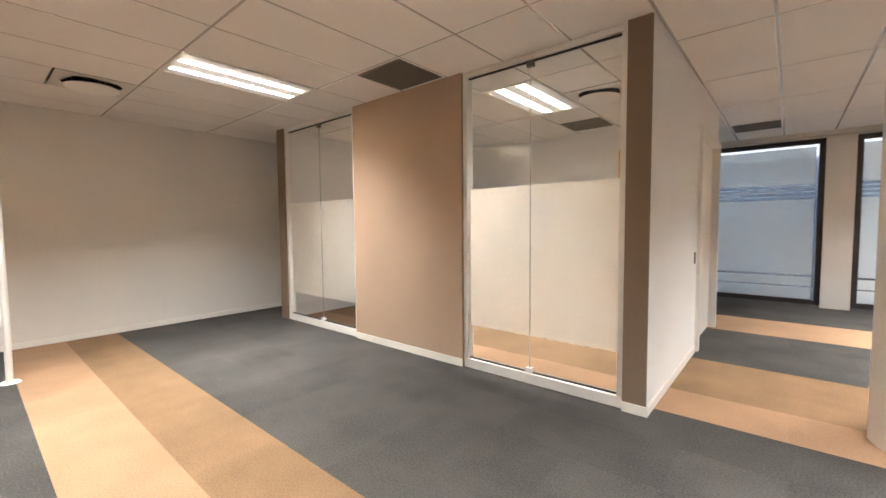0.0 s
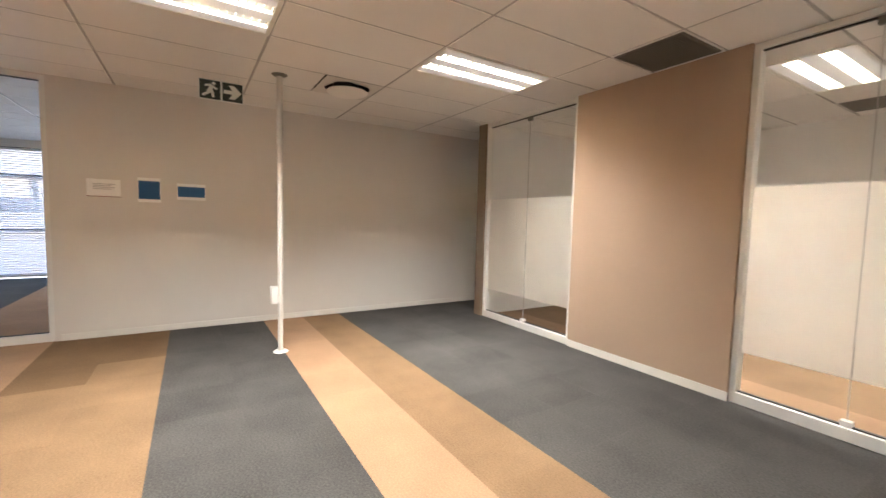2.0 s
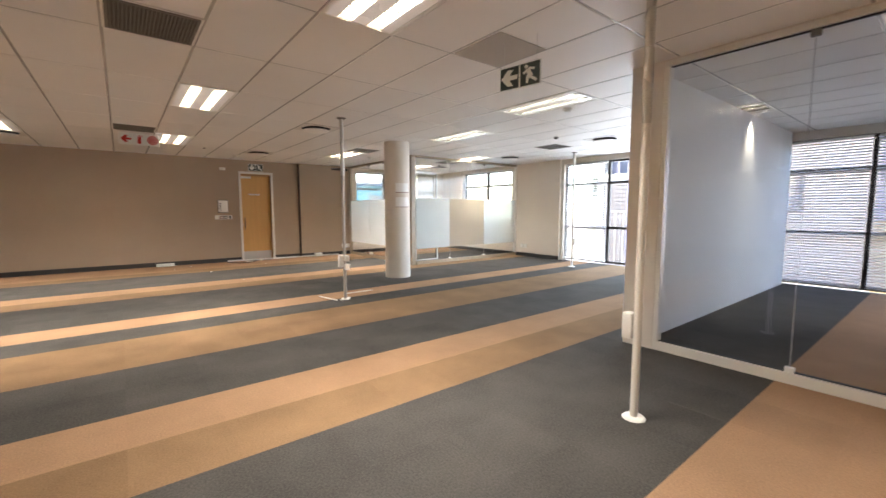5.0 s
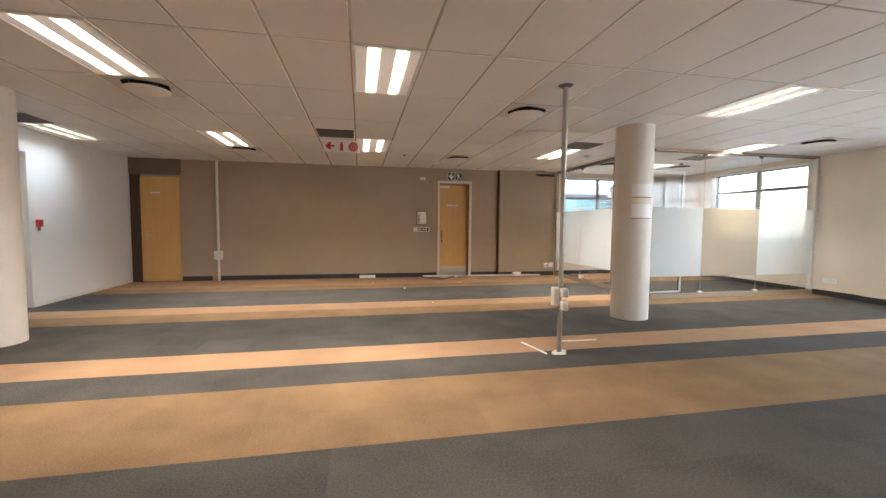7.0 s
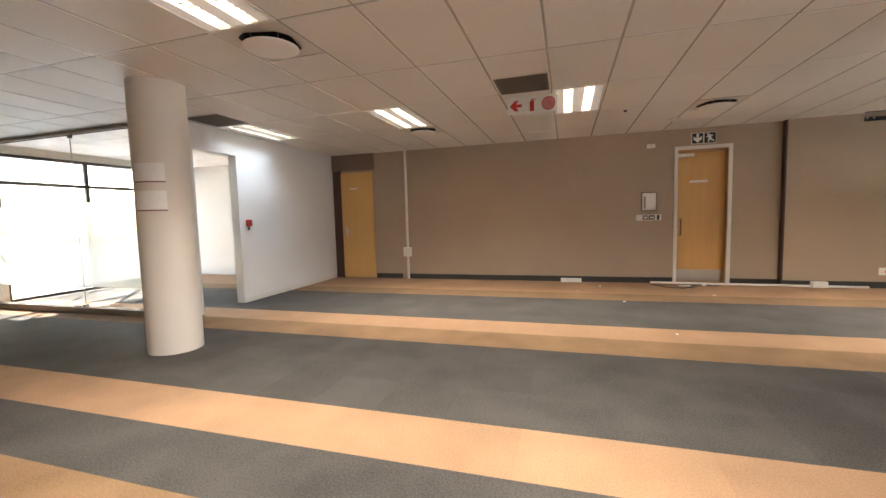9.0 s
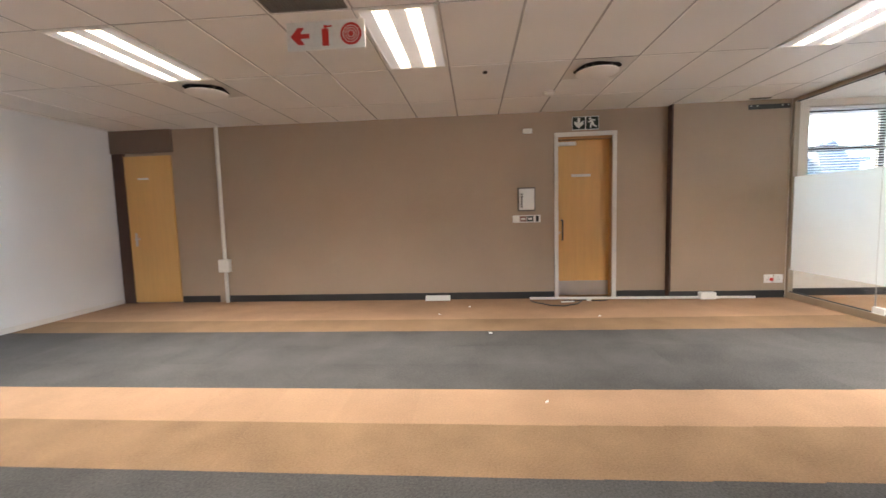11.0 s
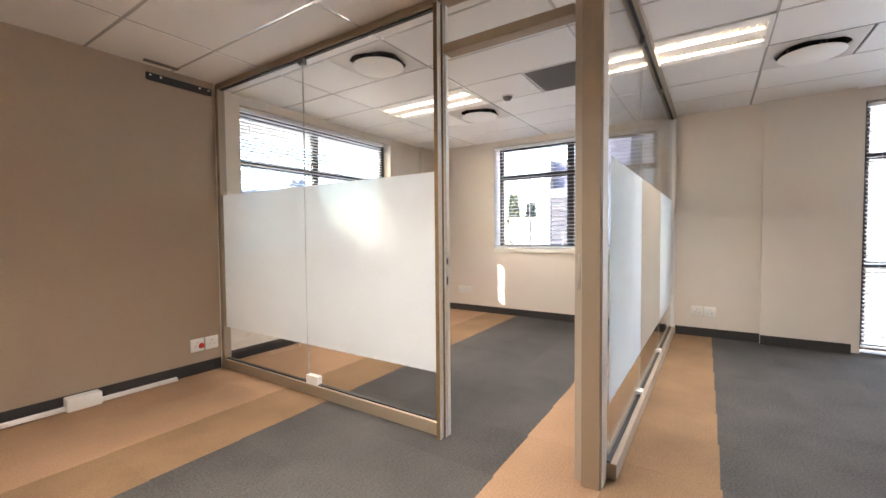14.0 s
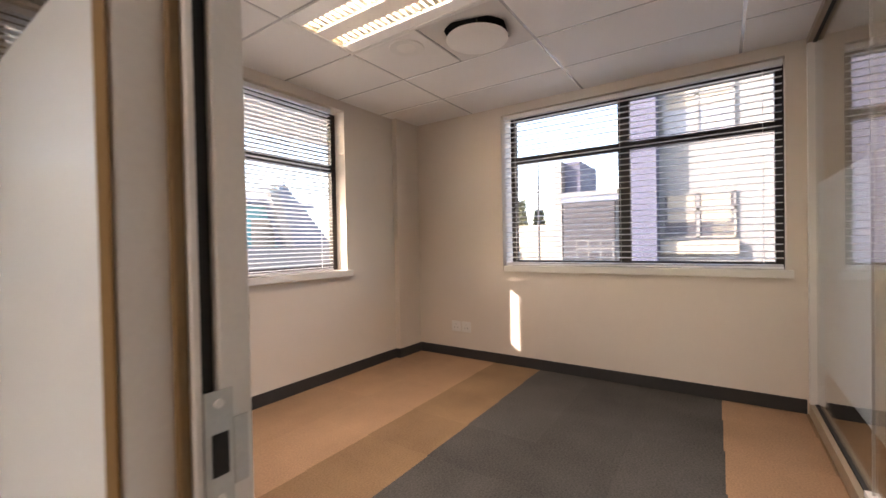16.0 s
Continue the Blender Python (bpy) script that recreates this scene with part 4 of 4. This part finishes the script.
def arrow(w, kind):
    """An arrow outline in a square of width w, pointing right, left or down."""
    pts = [(-0.48, -0.11), (-0.02, -0.11), (-0.22, -0.40), (0.10, -0.40), (0.48, 0.0), (0.10, 0.40), (-0.22, 0.40), (-0.02, 0.11), (-0.48, 0.11)]
    a = {"right": 0, "left": math.pi, "down": -math.pi / 2}[kind]
    return [(w * (x * math.cos(a) - z * math.sin(a)), w * (x * math.sin(a) + z * math.cos(a))) for x, z in pts]


def slanted(x, z, l, w, a):
    c, s = math.cos(radians(a)), math.sin(radians(a))
    return [(x + c * u - s * v, z + s * u + c * v) for u, v in ((-l / 2, -w / 2), (l / 2, -w / 2), (l / 2, w / 2), (-l / 2, w / 2))]


def figure(parent, cx, flip, s=0.185):
    """Slanted bars that stand for the exit pictogram."""
    for x, z, l, w, a in ((0.02, 0.04, 0.38, 0.20, 62), (0.20, 0.12, 0.26, 0.10, -30), (-0.08, 0.21, 0.30, 0.10, 12), (0.11, -0.20, 0.34, 0.12, -80), (-0.18, -0.22, 0.38, 0.12, 32), (0.17, 0.32, 0.15, 0.15, 45)):
        q = slanted(x * s * flip, z * s, l * s, w * s, a * flip)
        part("pictogram_bar", turned(poly(q, 0.002), pose(cx, 0.0105, 0)), SIGN_WHITE, parent)


def exit_sign(at, label, order, hang):
    """A double sign: figure and arrow squares; faces its own +y."""
    t = thing("exit_sign", label, "exit sign", at, group="emergency exit signs")
    part("board", boxes((-0.19, 0.19, -0.004, 0.004, -0.095, 0.095), bevel=0.001), SIGN_WHITE, t)
    for k, what in enumerate(order):
        cx = 0.095 - 0.19 * k
        part("field", boxes((cx - 0.086, cx + 0.086, 0.005, 0.0095, -0.086, 0.086)), GREEN, t)
        if what == "figure":
            figure(t, cx, -1 if "right" in order else 1)
        else:
            part("arrow", turned(poly(arrow(0.16, what), 0.002), pose(cx, 0.0105, 0, 0, 0, 0) @ Matrix.Diagonal((-1, 1, 1, 1))), SIGN_WHITE, t)
    if hang:
        for x in (-0.15, 0.15):
            part("hanger", rod(0.0015, 0.0015, 0.095, hang, 6, x), STEEL, t)
    return t


exit_sign(pose(-5.13 + 0.02, YS + 0.006, 2.565, 0, 0, 0), "green and white exit sign above the exit door", ("down", "figure"), 0)
exit_sign(pose(-4.93, 0.085, 2.55, 0, 0, -90), "green and white exit sign hanging from the ceiling", ("figure", "right"), 0.199)
exit_sign(pose(-4.70, -3.91, 2.45, 0, 0, -80), "green and white exit sign hanging from the ceiling", ("left", "figure"), 0.299)

t = thing("fire_equipment_sign", "hanging white sign with red arrow, extinguisher and hose reel symbols", "fire sign", pose(-2.43, -10.68, 2.625, 0, 0, 0), group="")
part("board", boxes((-0.29, 0.29, -0.006, 0.006, -0.10, 0.10), bevel=0.002), SIGN_WHITE, t)
part("arrow", turned(poly(arrow(0.15, "left"), 0.002), pose(0.19, 0.0065, 0) @ Matrix.Diagonal((-1, 1, 1, 1))), RED, t)
part("extinguisher", merged(boxes((-0.025, 0.025, 0.0065, 0.0085, -0.075, 0.045), bevel=0.001), boxes((-0.01, 0.01, 0.0065, 0.0085, 0.046, 0.07)), boxes((-0.05, -0.012, 0.0065, 0.0085, 0.055, 0.065))), RED, t)
part("reel", turned(merged(rod(0.078, 0.078, 0, 0.002, 36)), pose(-0.19, 0.0065, 0, -90, 0, 0)), RED, t)
for r in (0.06, 0.043, 0.026):
    bm = bmesh.new()
    n = 32
    for k in range(n):
        a, b = k * math.tau / n, (k + 1) * math.tau / n
        bm.faces.new([bm.verts.new((-0.19 + q * math.cos(c), 0.0092, q * math.sin(c))) for q, c in ((r, a), (r, b), (r - 0.005, b), (r - 0.005, a))])
    part("reel_ring", bm, SIGN_WHITE, t)
for x in (-0.25, 0.25):
    part("hanger", rod(0.0015, 0.0015, 0.10, 0.124, 6, x), STEEL, t)


def socket(at, label, marks=()):
    """A double wall outlet, facing its own +y."""
    t = thing("wall_socket", label, "socket", at, group="wall sockets")
    for k in (-1, 1):
        p = part("plate", boxes((k * 0.066 - 0.06, k * 0.066 + 0.06, 0, 0.012, -0.06, 0.06), bevel=0.004), PLASTIC, t, smooth=True)
        for x, z in ((0, 0.022), (-0.02, -0.012), (0.02, -0.012)):
            part("pin_hole", boxes((k * 0.066 + x - 0.004, k * 0.066 + x + 0.004, 0.0122, 0.0128, z - 0.004, z + 0.004)), INK, p)
    for x, z in marks:
        part("red_rosette", turned(rod(0.026, 0.022, 0, 0.012, 20), pose(x, 0.0125, z, -90, 0, 0)), RED, t, "red plastic insert", smooth=True)
    return t


socket(pose(-7.68, -13.73, 0.27), "double white wall socket with a red insert", [(0.03, -0.01)])
socket(pose(XF, -13.20, 0.35, 0, 0, -90), "double white wall socket above the skirting")
socket(pose(XF, -9.80, 0.31, 0, 0, -90), "double white wall socket above the skirting")

t = thing("wall_bracket", "black steel wall mounting bracket under the ceiling", "bracket", pose(-7.54, -13.73, 2.655))
part("bar", boxes((-0.27, 0.27, 0, 0.012, -0.032, 0.032), bevel=0.002), BLACK, t)
for x in (-0.24, -0.16, 0.16, 0.24):
    part("bolt", turned(rod(0.009, 0.009, 0, 0.006, 10), pose(x, 0.0125, 0.012, -90, 0, 0)), SIGN_WHITE, t)
t = thing("ceiling_bracket", "small dark bracket plate on the ceiling edge", "bracket", pose(-7.35, -13.62, H - 0.001))
part("plate", boxes((-0.13, 0.13, -0.02, 0.02, -0.012, 0), bevel=0.002), GREY_PL, t)

# conduit with its box
t = thing("conduit_pipe", "white vertical conduit pipe with a socket box on the brown wall", "conduit", pose(0.47, YS + 0.045, 0))
part("pipe", rod(0.028, 0.028, 0, H, 18), CREAM, t, smooth=True)
bx = part("socket_box", boxes((-0.085, 0.085, -0.03, 0.055, 0.49, 0.69), bevel=0.008), PLASTIC, t, smooth=True)
part("cover", boxes((-0.06, 0.06, 0.0555, 0.06, 0.51, 0.67), bevel=0.002), CREAM, bx)

# trunking that came off the wall, its box and cables
t = thing("cable_trunking", "long white cable trunking lying along the skirting", "trunking", pose(0, 0, 0))
part("trunk", turned(boxes((0, 3.15, -0.016, 0.016, 0, 0.032), bevel=0.004), pose(-7.42, -13.69, 0.001, 0, -0.4, 0.4)), PLASTIC, t)
part("junction_box", boxes((-6.87, -6.66, -13.727, -13.63, 0.0, 0.10), bevel=0.01), PLASTIC, t, smooth=True)
part("clip", boxes((-5.14, -5.08, -13.69, -13.62, 0.0, 0.04), bevel=0.003), PLASTIC, t)
pts = [(-4.28 - 0.74 * k / 28, -13.655 + 0.36 * math.sin(math.pi * k / 28) ** 0.75 + 0.012 * math.sin(k * 0.9), 0.009) for k in range(29)]
tagged(part("loose_cable", tube(pts, 0.0085, 6), CABLE, smooth=True), "loose black cable looped on the carpet by the door", "cable")
pts = [(-4.75 - 0.62 * k / 20, -13.628 + 0.03 * math.sin(k * 0.5), 0.009) for k in range(21)]
tagged(part("loose_cable", tube(pts, 0.0085, 6), CABLE, smooth=True), "loose black cable lying on the carpet by the door", "cable")
strip_on_floor(-4.70, -13.545, -4.88, -13.575, 0.04, "short white offcut of cable trunking by the exit door")
t = thing("fallen_sign", "white sign plate with dark print leaning at the skirting", "sign", pose(-2.90, -13.80, 0.0, 0, 0, 0))
part("plate", turned(boxes((-0.19, 0.19, -0.004, 0.004, 0.0, 0.10), bevel=0.001), pose(0, 0.06, 0.004, 50, 0, 0)), SIGN_WHITE, t)
for x in (-0.11, 0.0, 0.11):
    part("print", turned(boxes((x - 0.04, x + 0.04, 0.0045, 0.006, 0.02, 0.08)), pose(0, 0.06, 0.004, 50, 0, 0) @ pose(0, -0.0105, 0)), INK, t)

t = thing("fire_call_point", "small red fire alarm call point on the white wall", "fire alarm", pose(XE, -11.17, 1.31))
part("box", boxes((-0.04, 0, -0.052, 0.052, -0.055, 0.055), bevel=0.005), RED, t, smooth=True)
part("glass", boxes((-0.043, -0.041, -0.03, 0.03, -0.025, 0.03)), RED_BROWN, t)
part("tag", boxes((-0.02, -0.004, -0.02, 0.02, -0.12, -0.056), bevel=0.002), GREY_PL, t)


def notice(y, z, w, h, kind):
    t = thing("paper_notice", "blue and white printed paper notice in a clear sleeve" if kind == "blue" else "white printed paper notice in a clear sleeve", "notice", pose(XW, y, z), group="paper notices on the wall")
    part("sheet", boxes((0.001, 0.004, -w / 2, w / 2, -h / 2, h / 2)), PAPER, t)
    if kind == "blue":
        part("blue_print", boxes((0.0045, 0.0055, -w / 2 + 0.008, w / 2 - 0.008, -h / 2 + 0.035, h / 2 - 0.035)), BLUE, t)
    else:
        for k in range(4):
            part("text_line", boxes((0.0045, 0.005, -w / 2 + 0.05, w / 2 - 0.05 - 0.03 * (k % 2), h / 2 - 0.055 - k * 0.018, h / 2 - 0.047 - k * 0.018)), GREYTXT, t)
        part("edge", boxes((0.0045, 0.0055, -w / 2, w / 2, -h / 2, -h / 2 + 0.008)), RED_BROWN, t)


GREYTXT = mat("pale_print", (0.45, 0.44, 0.43), 0.6, bump=0.0)
notice(-0.98, 1.635, 0.29, 0.19, "text")
notice(-0.578, 1.635, 0.215, 0.275, "blue")
notice(-0.17, 1.635, 0.29, 0.19, "blue")

# bits of litter on the carpet
for n, (x, y, s) in enumerate(((-3.63, -12.04, 0.026), (-3.95, -10.41, 0.015), (-3.39, -13.33, 0.028), (-3.0, -12.9, 0.016), (-5.0, -12.75, 0.018))):
    bm = bmesh.new()
    m = 7
    top = [bm.verts.new((s * (0.7 + 0.5 * random.random()) * math.cos(k * math.tau / m), 0.6 * s * (0.7 + 0.5 * random.random()) * math.sin(k * math.tau / m), 0.004 + 0.006 * random.random())) for k in range(m)]
    low = [bm.verts.new((v.co.x, v.co.y, 0.0)) for v in top]
    bm.faces.new(top)
    for k in range(m):
        bm.faces.new((low[k], low[(k + 1) % m], top[(k + 1) % m], top[k]))
    tagged(part("paper_scrap", bm, PAPER, at=pose(x, y, 0.0005, 0, 0, 40 * n)), "small pale scrap of litter on the carpet", "litter", group="scraps of litter")

# ---- outdoors ----
GROUND = mat("yard_paving", (0.48, 0.47, 0.45), 0.9, grain=4, bump=0.1)
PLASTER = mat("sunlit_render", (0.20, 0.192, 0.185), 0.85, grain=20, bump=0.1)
# the mauve puts the office pier's shade into the colour
GREY_W = mat("mauve_grey_shade_render", (0.085, 0.085, 0.125), 0.85, grain=20, bump=0.1)
CLAD = mat("grey_louvre_cladding", (0.045, 0.042, 0.05), 0.7, grain=20)
# grey darkened so that the wall reads as standing in shade
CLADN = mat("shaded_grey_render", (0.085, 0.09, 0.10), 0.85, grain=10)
TEAL = mat("teal_sheet_cladding", (0.10, 0.34, 0.36), 0.6, grain=10, stain_amount=0.1)
ROOFM = mat("dark_roof_sheet", (0.13, 0.15, 0.20), 0.6)
LEAF = mat("conifer_foliage", (0.12, 0.12, 0.065), 0.9, grain=8, amount=0.2, per_piece=0.15)
BARK = mat("bark", (0.10, 0.07, 0.05), 0.9)
BRICK = mat("ochre_block_wall", (0.30, 0.26, 0.21), 0.9, grain=15)
OCHRE = mat("ochre_render", (0.16, 0.125, 0.07), 0.9, grain=15)
PALE_PANE = mat("pale_office_pane", (0.22, 0.22, 0.24), 0.4, grain=10)
GZ = -3.6
setting("ground", boxes((-900, 900, -900, 900, GZ - 0.5, GZ)), GROUND, "paved yard below the windows", "ground")

b = thing("office_building", "white rendered office block across the yard, its pier coloured mauve for shade", "building", pose(-26, 0, GZ))
part("wall", boxes((-6, 0, -12.75, -2.0, 0, 12.5), (-6, -0.2, -13.9, -12.75, 0, 12.5)), PLASTER, b)
part("pier", boxes((-1.5, 0.9, -13.7, -12.75, 0, 12.0)), GREY_W, b)
for z0, z1, y0, y1 in ((4.95, 6.65, -12.62, -10.28), (8.85, 11.0, -12.62, -10.28), (4.95, 6.65, -8.6, -6.2), (8.85, 11.0, -8.6, -6.2), (1.0, 2.7, -12.6, -10.3)):
    w = part("window", boxes((0.01, 0.06, y0, y1, z0, z1)), PALE_PANE if z0 > 8 else CLAD, b)
    part("frame", boxes((0.061, 0.12, y0, y1, z1 - 0.06, z1), (0.061, 0.12, y0, y1, z0, z0 + 0.06), (0.061, 0.12, y0, y0 + 0.06, z0, z1), (0.061, 0.12, y1 - 0.06, y1, z0, z1), (0.061, 0.12, (y0 + y1) / 2 - 0.06, (y0 + y1) / 2 + 0.06, z0, z1), (0.061, 0.12, y0, y1, z1 - 0.68, z1 - 0.56)), PLASTER, w)
    for ya in (y0 + 0.15, (y0 + y1) / 2 + 0.1):
        part("roller_blind", boxes((0.0605, 0.075, ya, ya + (y1 - y0) / 2 - 0.25, z1 - 1.1, z1 - 0.07)), BRICK, w)
part("ledge", boxes((0.0, 0.35, -12.7, -10.2, 4.35, 4.82)), BRICK, b)
part("roof", boxes((-6.2, 0.3, -14.0, -1.8, 12.5, 12.9)), ROOFM, b)

h = thing("ochre_building", "low ochre and mauve rendered block behind the blinds", "building", pose(-23, 2.5, GZ))
part("wall", boxes((-5, 0, -6.0, 9.0, 0, 4.6)), OCHRE, h)
part("upper_wall", boxes((-5, -0.05, -6.0, 9.0, 4.6, 7.6)), GREY_W, h)
for y in (-4.5, -1.5, 1.5, 4.5):
    w = part("window", boxes((-0.04, 0.02, y - 0.7, y + 0.7, 5.0, 6.5)), CLAD, h)
    part("frame", boxes((0.021, 0.06, y - 0.75, y + 0.75, 6.5, 6.58), (0.021, 0.06, y - 0.75, y + 0.75, 4.92, 5.0), (0.021, 0.06, y - 0.04, y + 0.04, 5.0, 6.5)), PLASTER, w)
part("roof", boxes((-5.2, 0.3, -6.2, 9.2, 7.6, 7.8)), ROOFM, h)

s = thing("warehouse", "grey clad warehouse with a taller white stair tower", "building", pose(-30, 0, GZ))
part("wall", boxes((-5, 0, -17.9, -15.2, 0, 7.3)), CLAD, s)
for k in range(24):
    part("cladding_board", boxes((0.0, 0.05, -17.9, -15.25, 0.3 + k * 0.28, 0.55 + k * 0.28)), CLAD, s)
part("parapet", boxes((-5, 0.12, -18.0, -15.1, 7.3, 7.55)), PLASTER, s)
part("tower", boxes((-4, -0.5, -18.0, -17.1, 7.56, 9.3)), GREY_W, s)
part("end_wall", boxes((-5, 0.1, -18.35, -17.95, 0, 9.3)), PLASTER, s)
part("roof", boxes((-5.1, 0.1, -18.0, -15.0, 7.0, 7.29)), ROOFM, s)
r = thing("balcony_railing", "white steel railing on the yard wall", "railing", pose(-28.5, -15.9, GZ))
part("rail", boxes((-0.03, 0.03, -0.9, 0.9, 4.9, 4.96), (-0.03, 0.03, -0.9, 0.9, 4.5, 4.54)), PLASTER, r)
for k in range(4):
    part("post", boxes((-0.03, 0.03, -0.9 + k * 0.58, -0.84 + k * 0.58, 0, 4.9)), PLASTER, r)
w = thing("yard_wall", "low ochre block wall beyond the yard", "wall", pose(-40, -23.6, GZ))
part("wall", boxes((-0.2, 0.2, -6, 2.6, 0, 5.6), (-0.2, 0.2, -1.5, 2.6, 5.6, 6.3)), BRICK, w)
part("coping", boxes((-0.3, 0.3, -6, -1.55, 5.6, 5.75)), PLASTER, w)
m = thing("antenna_mast", "thin grey antenna mast", "mast", pose(-34, -20.85, GZ))
part("pole", rod(0.09, 0.05, 0, 10.2, 10), CLAD, m, smooth=True)
part("crossarm", boxes((-0.05, 0.05, -0.35, 0.35, 8.2, 8.28)), CLAD, m)
part("tip", rod(0.02, 0.01, 10.2, 11.3, 8), CLAD, m)


def conifer(x, y, h, r):
    t = thing("conifer_tree", "slender green conifer beyond the yard", "tree", pose(x, y, GZ), group="conifers")
    part("trunk", rod(0.22, 0.04, 0, h * 0.95, 10), BARK, t)
    bm = bmesh.new()
    for k in range(1300):
        u = random.random() ** 0.8
        a = random.random() * math.tau
        rad = r * (1 - u) ** 0.7 * (0.55 + 0.5 * random.random()) + 0.08
        c = Vector((rad * math.cos(a), rad * math.sin(a), h * (0.1 + 0.92 * u)))
        d = Vector((math.cos(a), math.sin(a), random.uniform(0.2, 1.2))).normalized() * random.uniform(0.25, 0.5)
        e = d.cross(Vector((random.random(), random.random(), random.random()))).normalized() * 0.13
        bm.faces.new([bm.verts.new(c + q) for q in (-e, e, d + e * 0.2)])
    part("crown", bm, LEAF, t)


conifer(-40.5, -25.0, 8.2, 0.9)
conifer(-42.0, -23.9, 7.4, 1.0)

f = thing("teal_building", "teal clad building with a steep dark roof edge", "building", pose(-16, -26, GZ))
part("wall", boxes((-3.4, 3.0, -5, 0, 0, 6.6), (3.0, 12.0, -5, 0, 0, 6.4)), TEAL, f)
part("gable", turned(poly([(-5.6, 0), (-3.4, 0), (-1.2, 6.9), (-1.9, 7.5), (-5.6, 3.6)], -3.5), pose(0, 0.5, 0)), ROOFM, f)
part("gable_edge", turned(poly([(-3.75, 0), (-3.35, 0), (-1.0, 7.1), (-1.3, 7.4)], 0.25), pose(0, 0.55, 0)), PLASTER, f)
part("front_wall", boxes((-4.5, 4.0, 1.2, 1.5, 0, 4.9)), PLASTER, f)
for x in (-1.2, 0.4):
    part("window", boxes((x - 0.5, x + 0.5, 0.01, 0.05, 4.8, 6.0)), BRICK, f)
part("tower", boxes((8.5, 12.0, -6, -1, 6.41, 14.0)), TEAL, f)
part("roof", boxes((-3.6, 12.2, -5.2, 0.2, 6.61, 6.8)), ROOFM, f)

# tall wall added outdoors to keep sky light off the frosted windows
n = thing("neighbour_wall", "tall grey rendered wall added to block sky light at the frosted windows", "building", pose(0, 11.8, GZ))
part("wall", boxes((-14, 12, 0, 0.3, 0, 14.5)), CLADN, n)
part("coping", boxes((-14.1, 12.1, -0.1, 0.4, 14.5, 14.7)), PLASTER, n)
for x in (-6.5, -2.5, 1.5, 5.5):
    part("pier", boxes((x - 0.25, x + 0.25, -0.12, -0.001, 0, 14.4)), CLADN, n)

# ---- carpet tiles, laid in stripes ----
BANDS = {}
for a, b, c in ((-9, -4, "L"), (-4, -3, "D"), (-3, 0, "G"), (0, 1, "L"), (1, 2, "D"), (2, 5, "G"), (5, 6, "L"), (6, 7, "G"), (7, 9, "D"), (9, 11, "G"), (11, 12, "L"), (12, 13, "D"),
                (13, 16, "G"), (16, 18, "L"), (18, 20, "D"), (20, 22, "G"), (22, 23, "L"), (23, 24, "D"), (24, 29, "G"), (29, 30, "L"), (30, 31, "D"), (31, 34, "G"), (34, 36, "L"), (36, 45, "G")):
    for k in range(a, b):
        BANDS[k] = c
MATS = {"L": CARPET_L, "D": CARPET_D, "G": CARPET_G, "B": CARPET_B}


def row_edge(n, x):
    """The south edge of a row of tiles; in the corner office the rows drift a little to the south."""
    y = P0 + P * n if n < 22 else P0 + P * 22 + 0.495 * (n - 22)
    return y + min(0.0, 0.016 * (x + 4.0)) * min(1.0, max(0.0, (7 - n) / 4))


def tile_shape(bm, x, y, h=P / 2, k=1.0):
    g, c = 0.0, 0.0012
    lo = [bm.verts.new((x + sx * (h - g), y + sy * k * (h - g), -0.010)) for sx, sy in ((-1, -1), (1, -1), (1, 1), (-1, 1))]
    mid = [bm.verts.new((x + sx * (h - g), y + sy * k * (h - g), -0.0007)) for sx, sy in ((-1, -1), (1, -1), (1, 1), (-1, 1))]
    top = [bm.verts.new((x + sx * (h - c), y + sy * (k * h - c), 0.0)) for sx, sy in ((-1, -1), (1, -1), (1, 1), (-1, 1))]
    bm.faces.new(top)
    for a, b in ((lo, mid), (mid, top)):
        for k in range(4):
            bm.faces.new((a[k], a[(k + 1) % 4], b[(k + 1) % 4], b[k]))


floor_ob = bpy.data.objects["floor"]
piece = {}
for key in "LDGB":
    bm = bmesh.new()
    tile_shape(bm, 0, 0)
    me = bpy.data.meshes.new("carpet_tile")
    bm.to_mesh(me)
    bm.free()
    me.materials.append(MATS[key])
    piece[key] = me
rest = {key: bmesh.new() for key in "LDG"}
NX0, NX1 = int((XF - 0.3) / P) - 2, int((XH + 0.2) / P) + 2
for n in range(-8, 42):
    ph = P if n < 22 else 0.495
    y = P0 + P * (n + 0.5) if n < 22 else P0 + P * 22 + ph * (n - 21.5)
    if y < -14.2 or y > YNW + 0.2:
        continue
    for i in range(NX0, NX1 + 1):
        x = ph * (i + 0.5)
        y0, y1 = row_edge(n, x), row_edge(n + 1, x)
        y, k = (y0 + y1) / 2, (y1 - y0) / ph
        key = BANDS[n]
        if x < XF - 0.3 or x > XH + 0.2:
            continue
        if x > -5.2 and 28 <= n <= 30:
            key = "L" if n == 28 else "D"
        if n == 18 and -12 <= i <= -10 or n == 19 and i in (-12, -11):
            key = "B"
        if -7.9 < x < -2.0 and -12.3 < y < -0.4:
            o = new("carpet_tile", piece[key])
            o.matrix_basis = pose(x, y, random.uniform(-0.0004, 0.0004)) @ Matrix.Diagonal((1, k, 1, 1)) @ pose(0, 0, 0, 0, 0, 90 * random.randrange(4))
            o.parent = floor_ob
        else:
            tile_shape(rest[key], x, y, ph / 2, k)
for key, nm in (("L", "light tan"), ("D", "dark tan"), ("G", "grey")):
    o = part("carpet_tiles", rest[key], MATS[key], floor_ob, nm + " carpet tiles laid in a stripe")
    o["kind"] = "stuff"
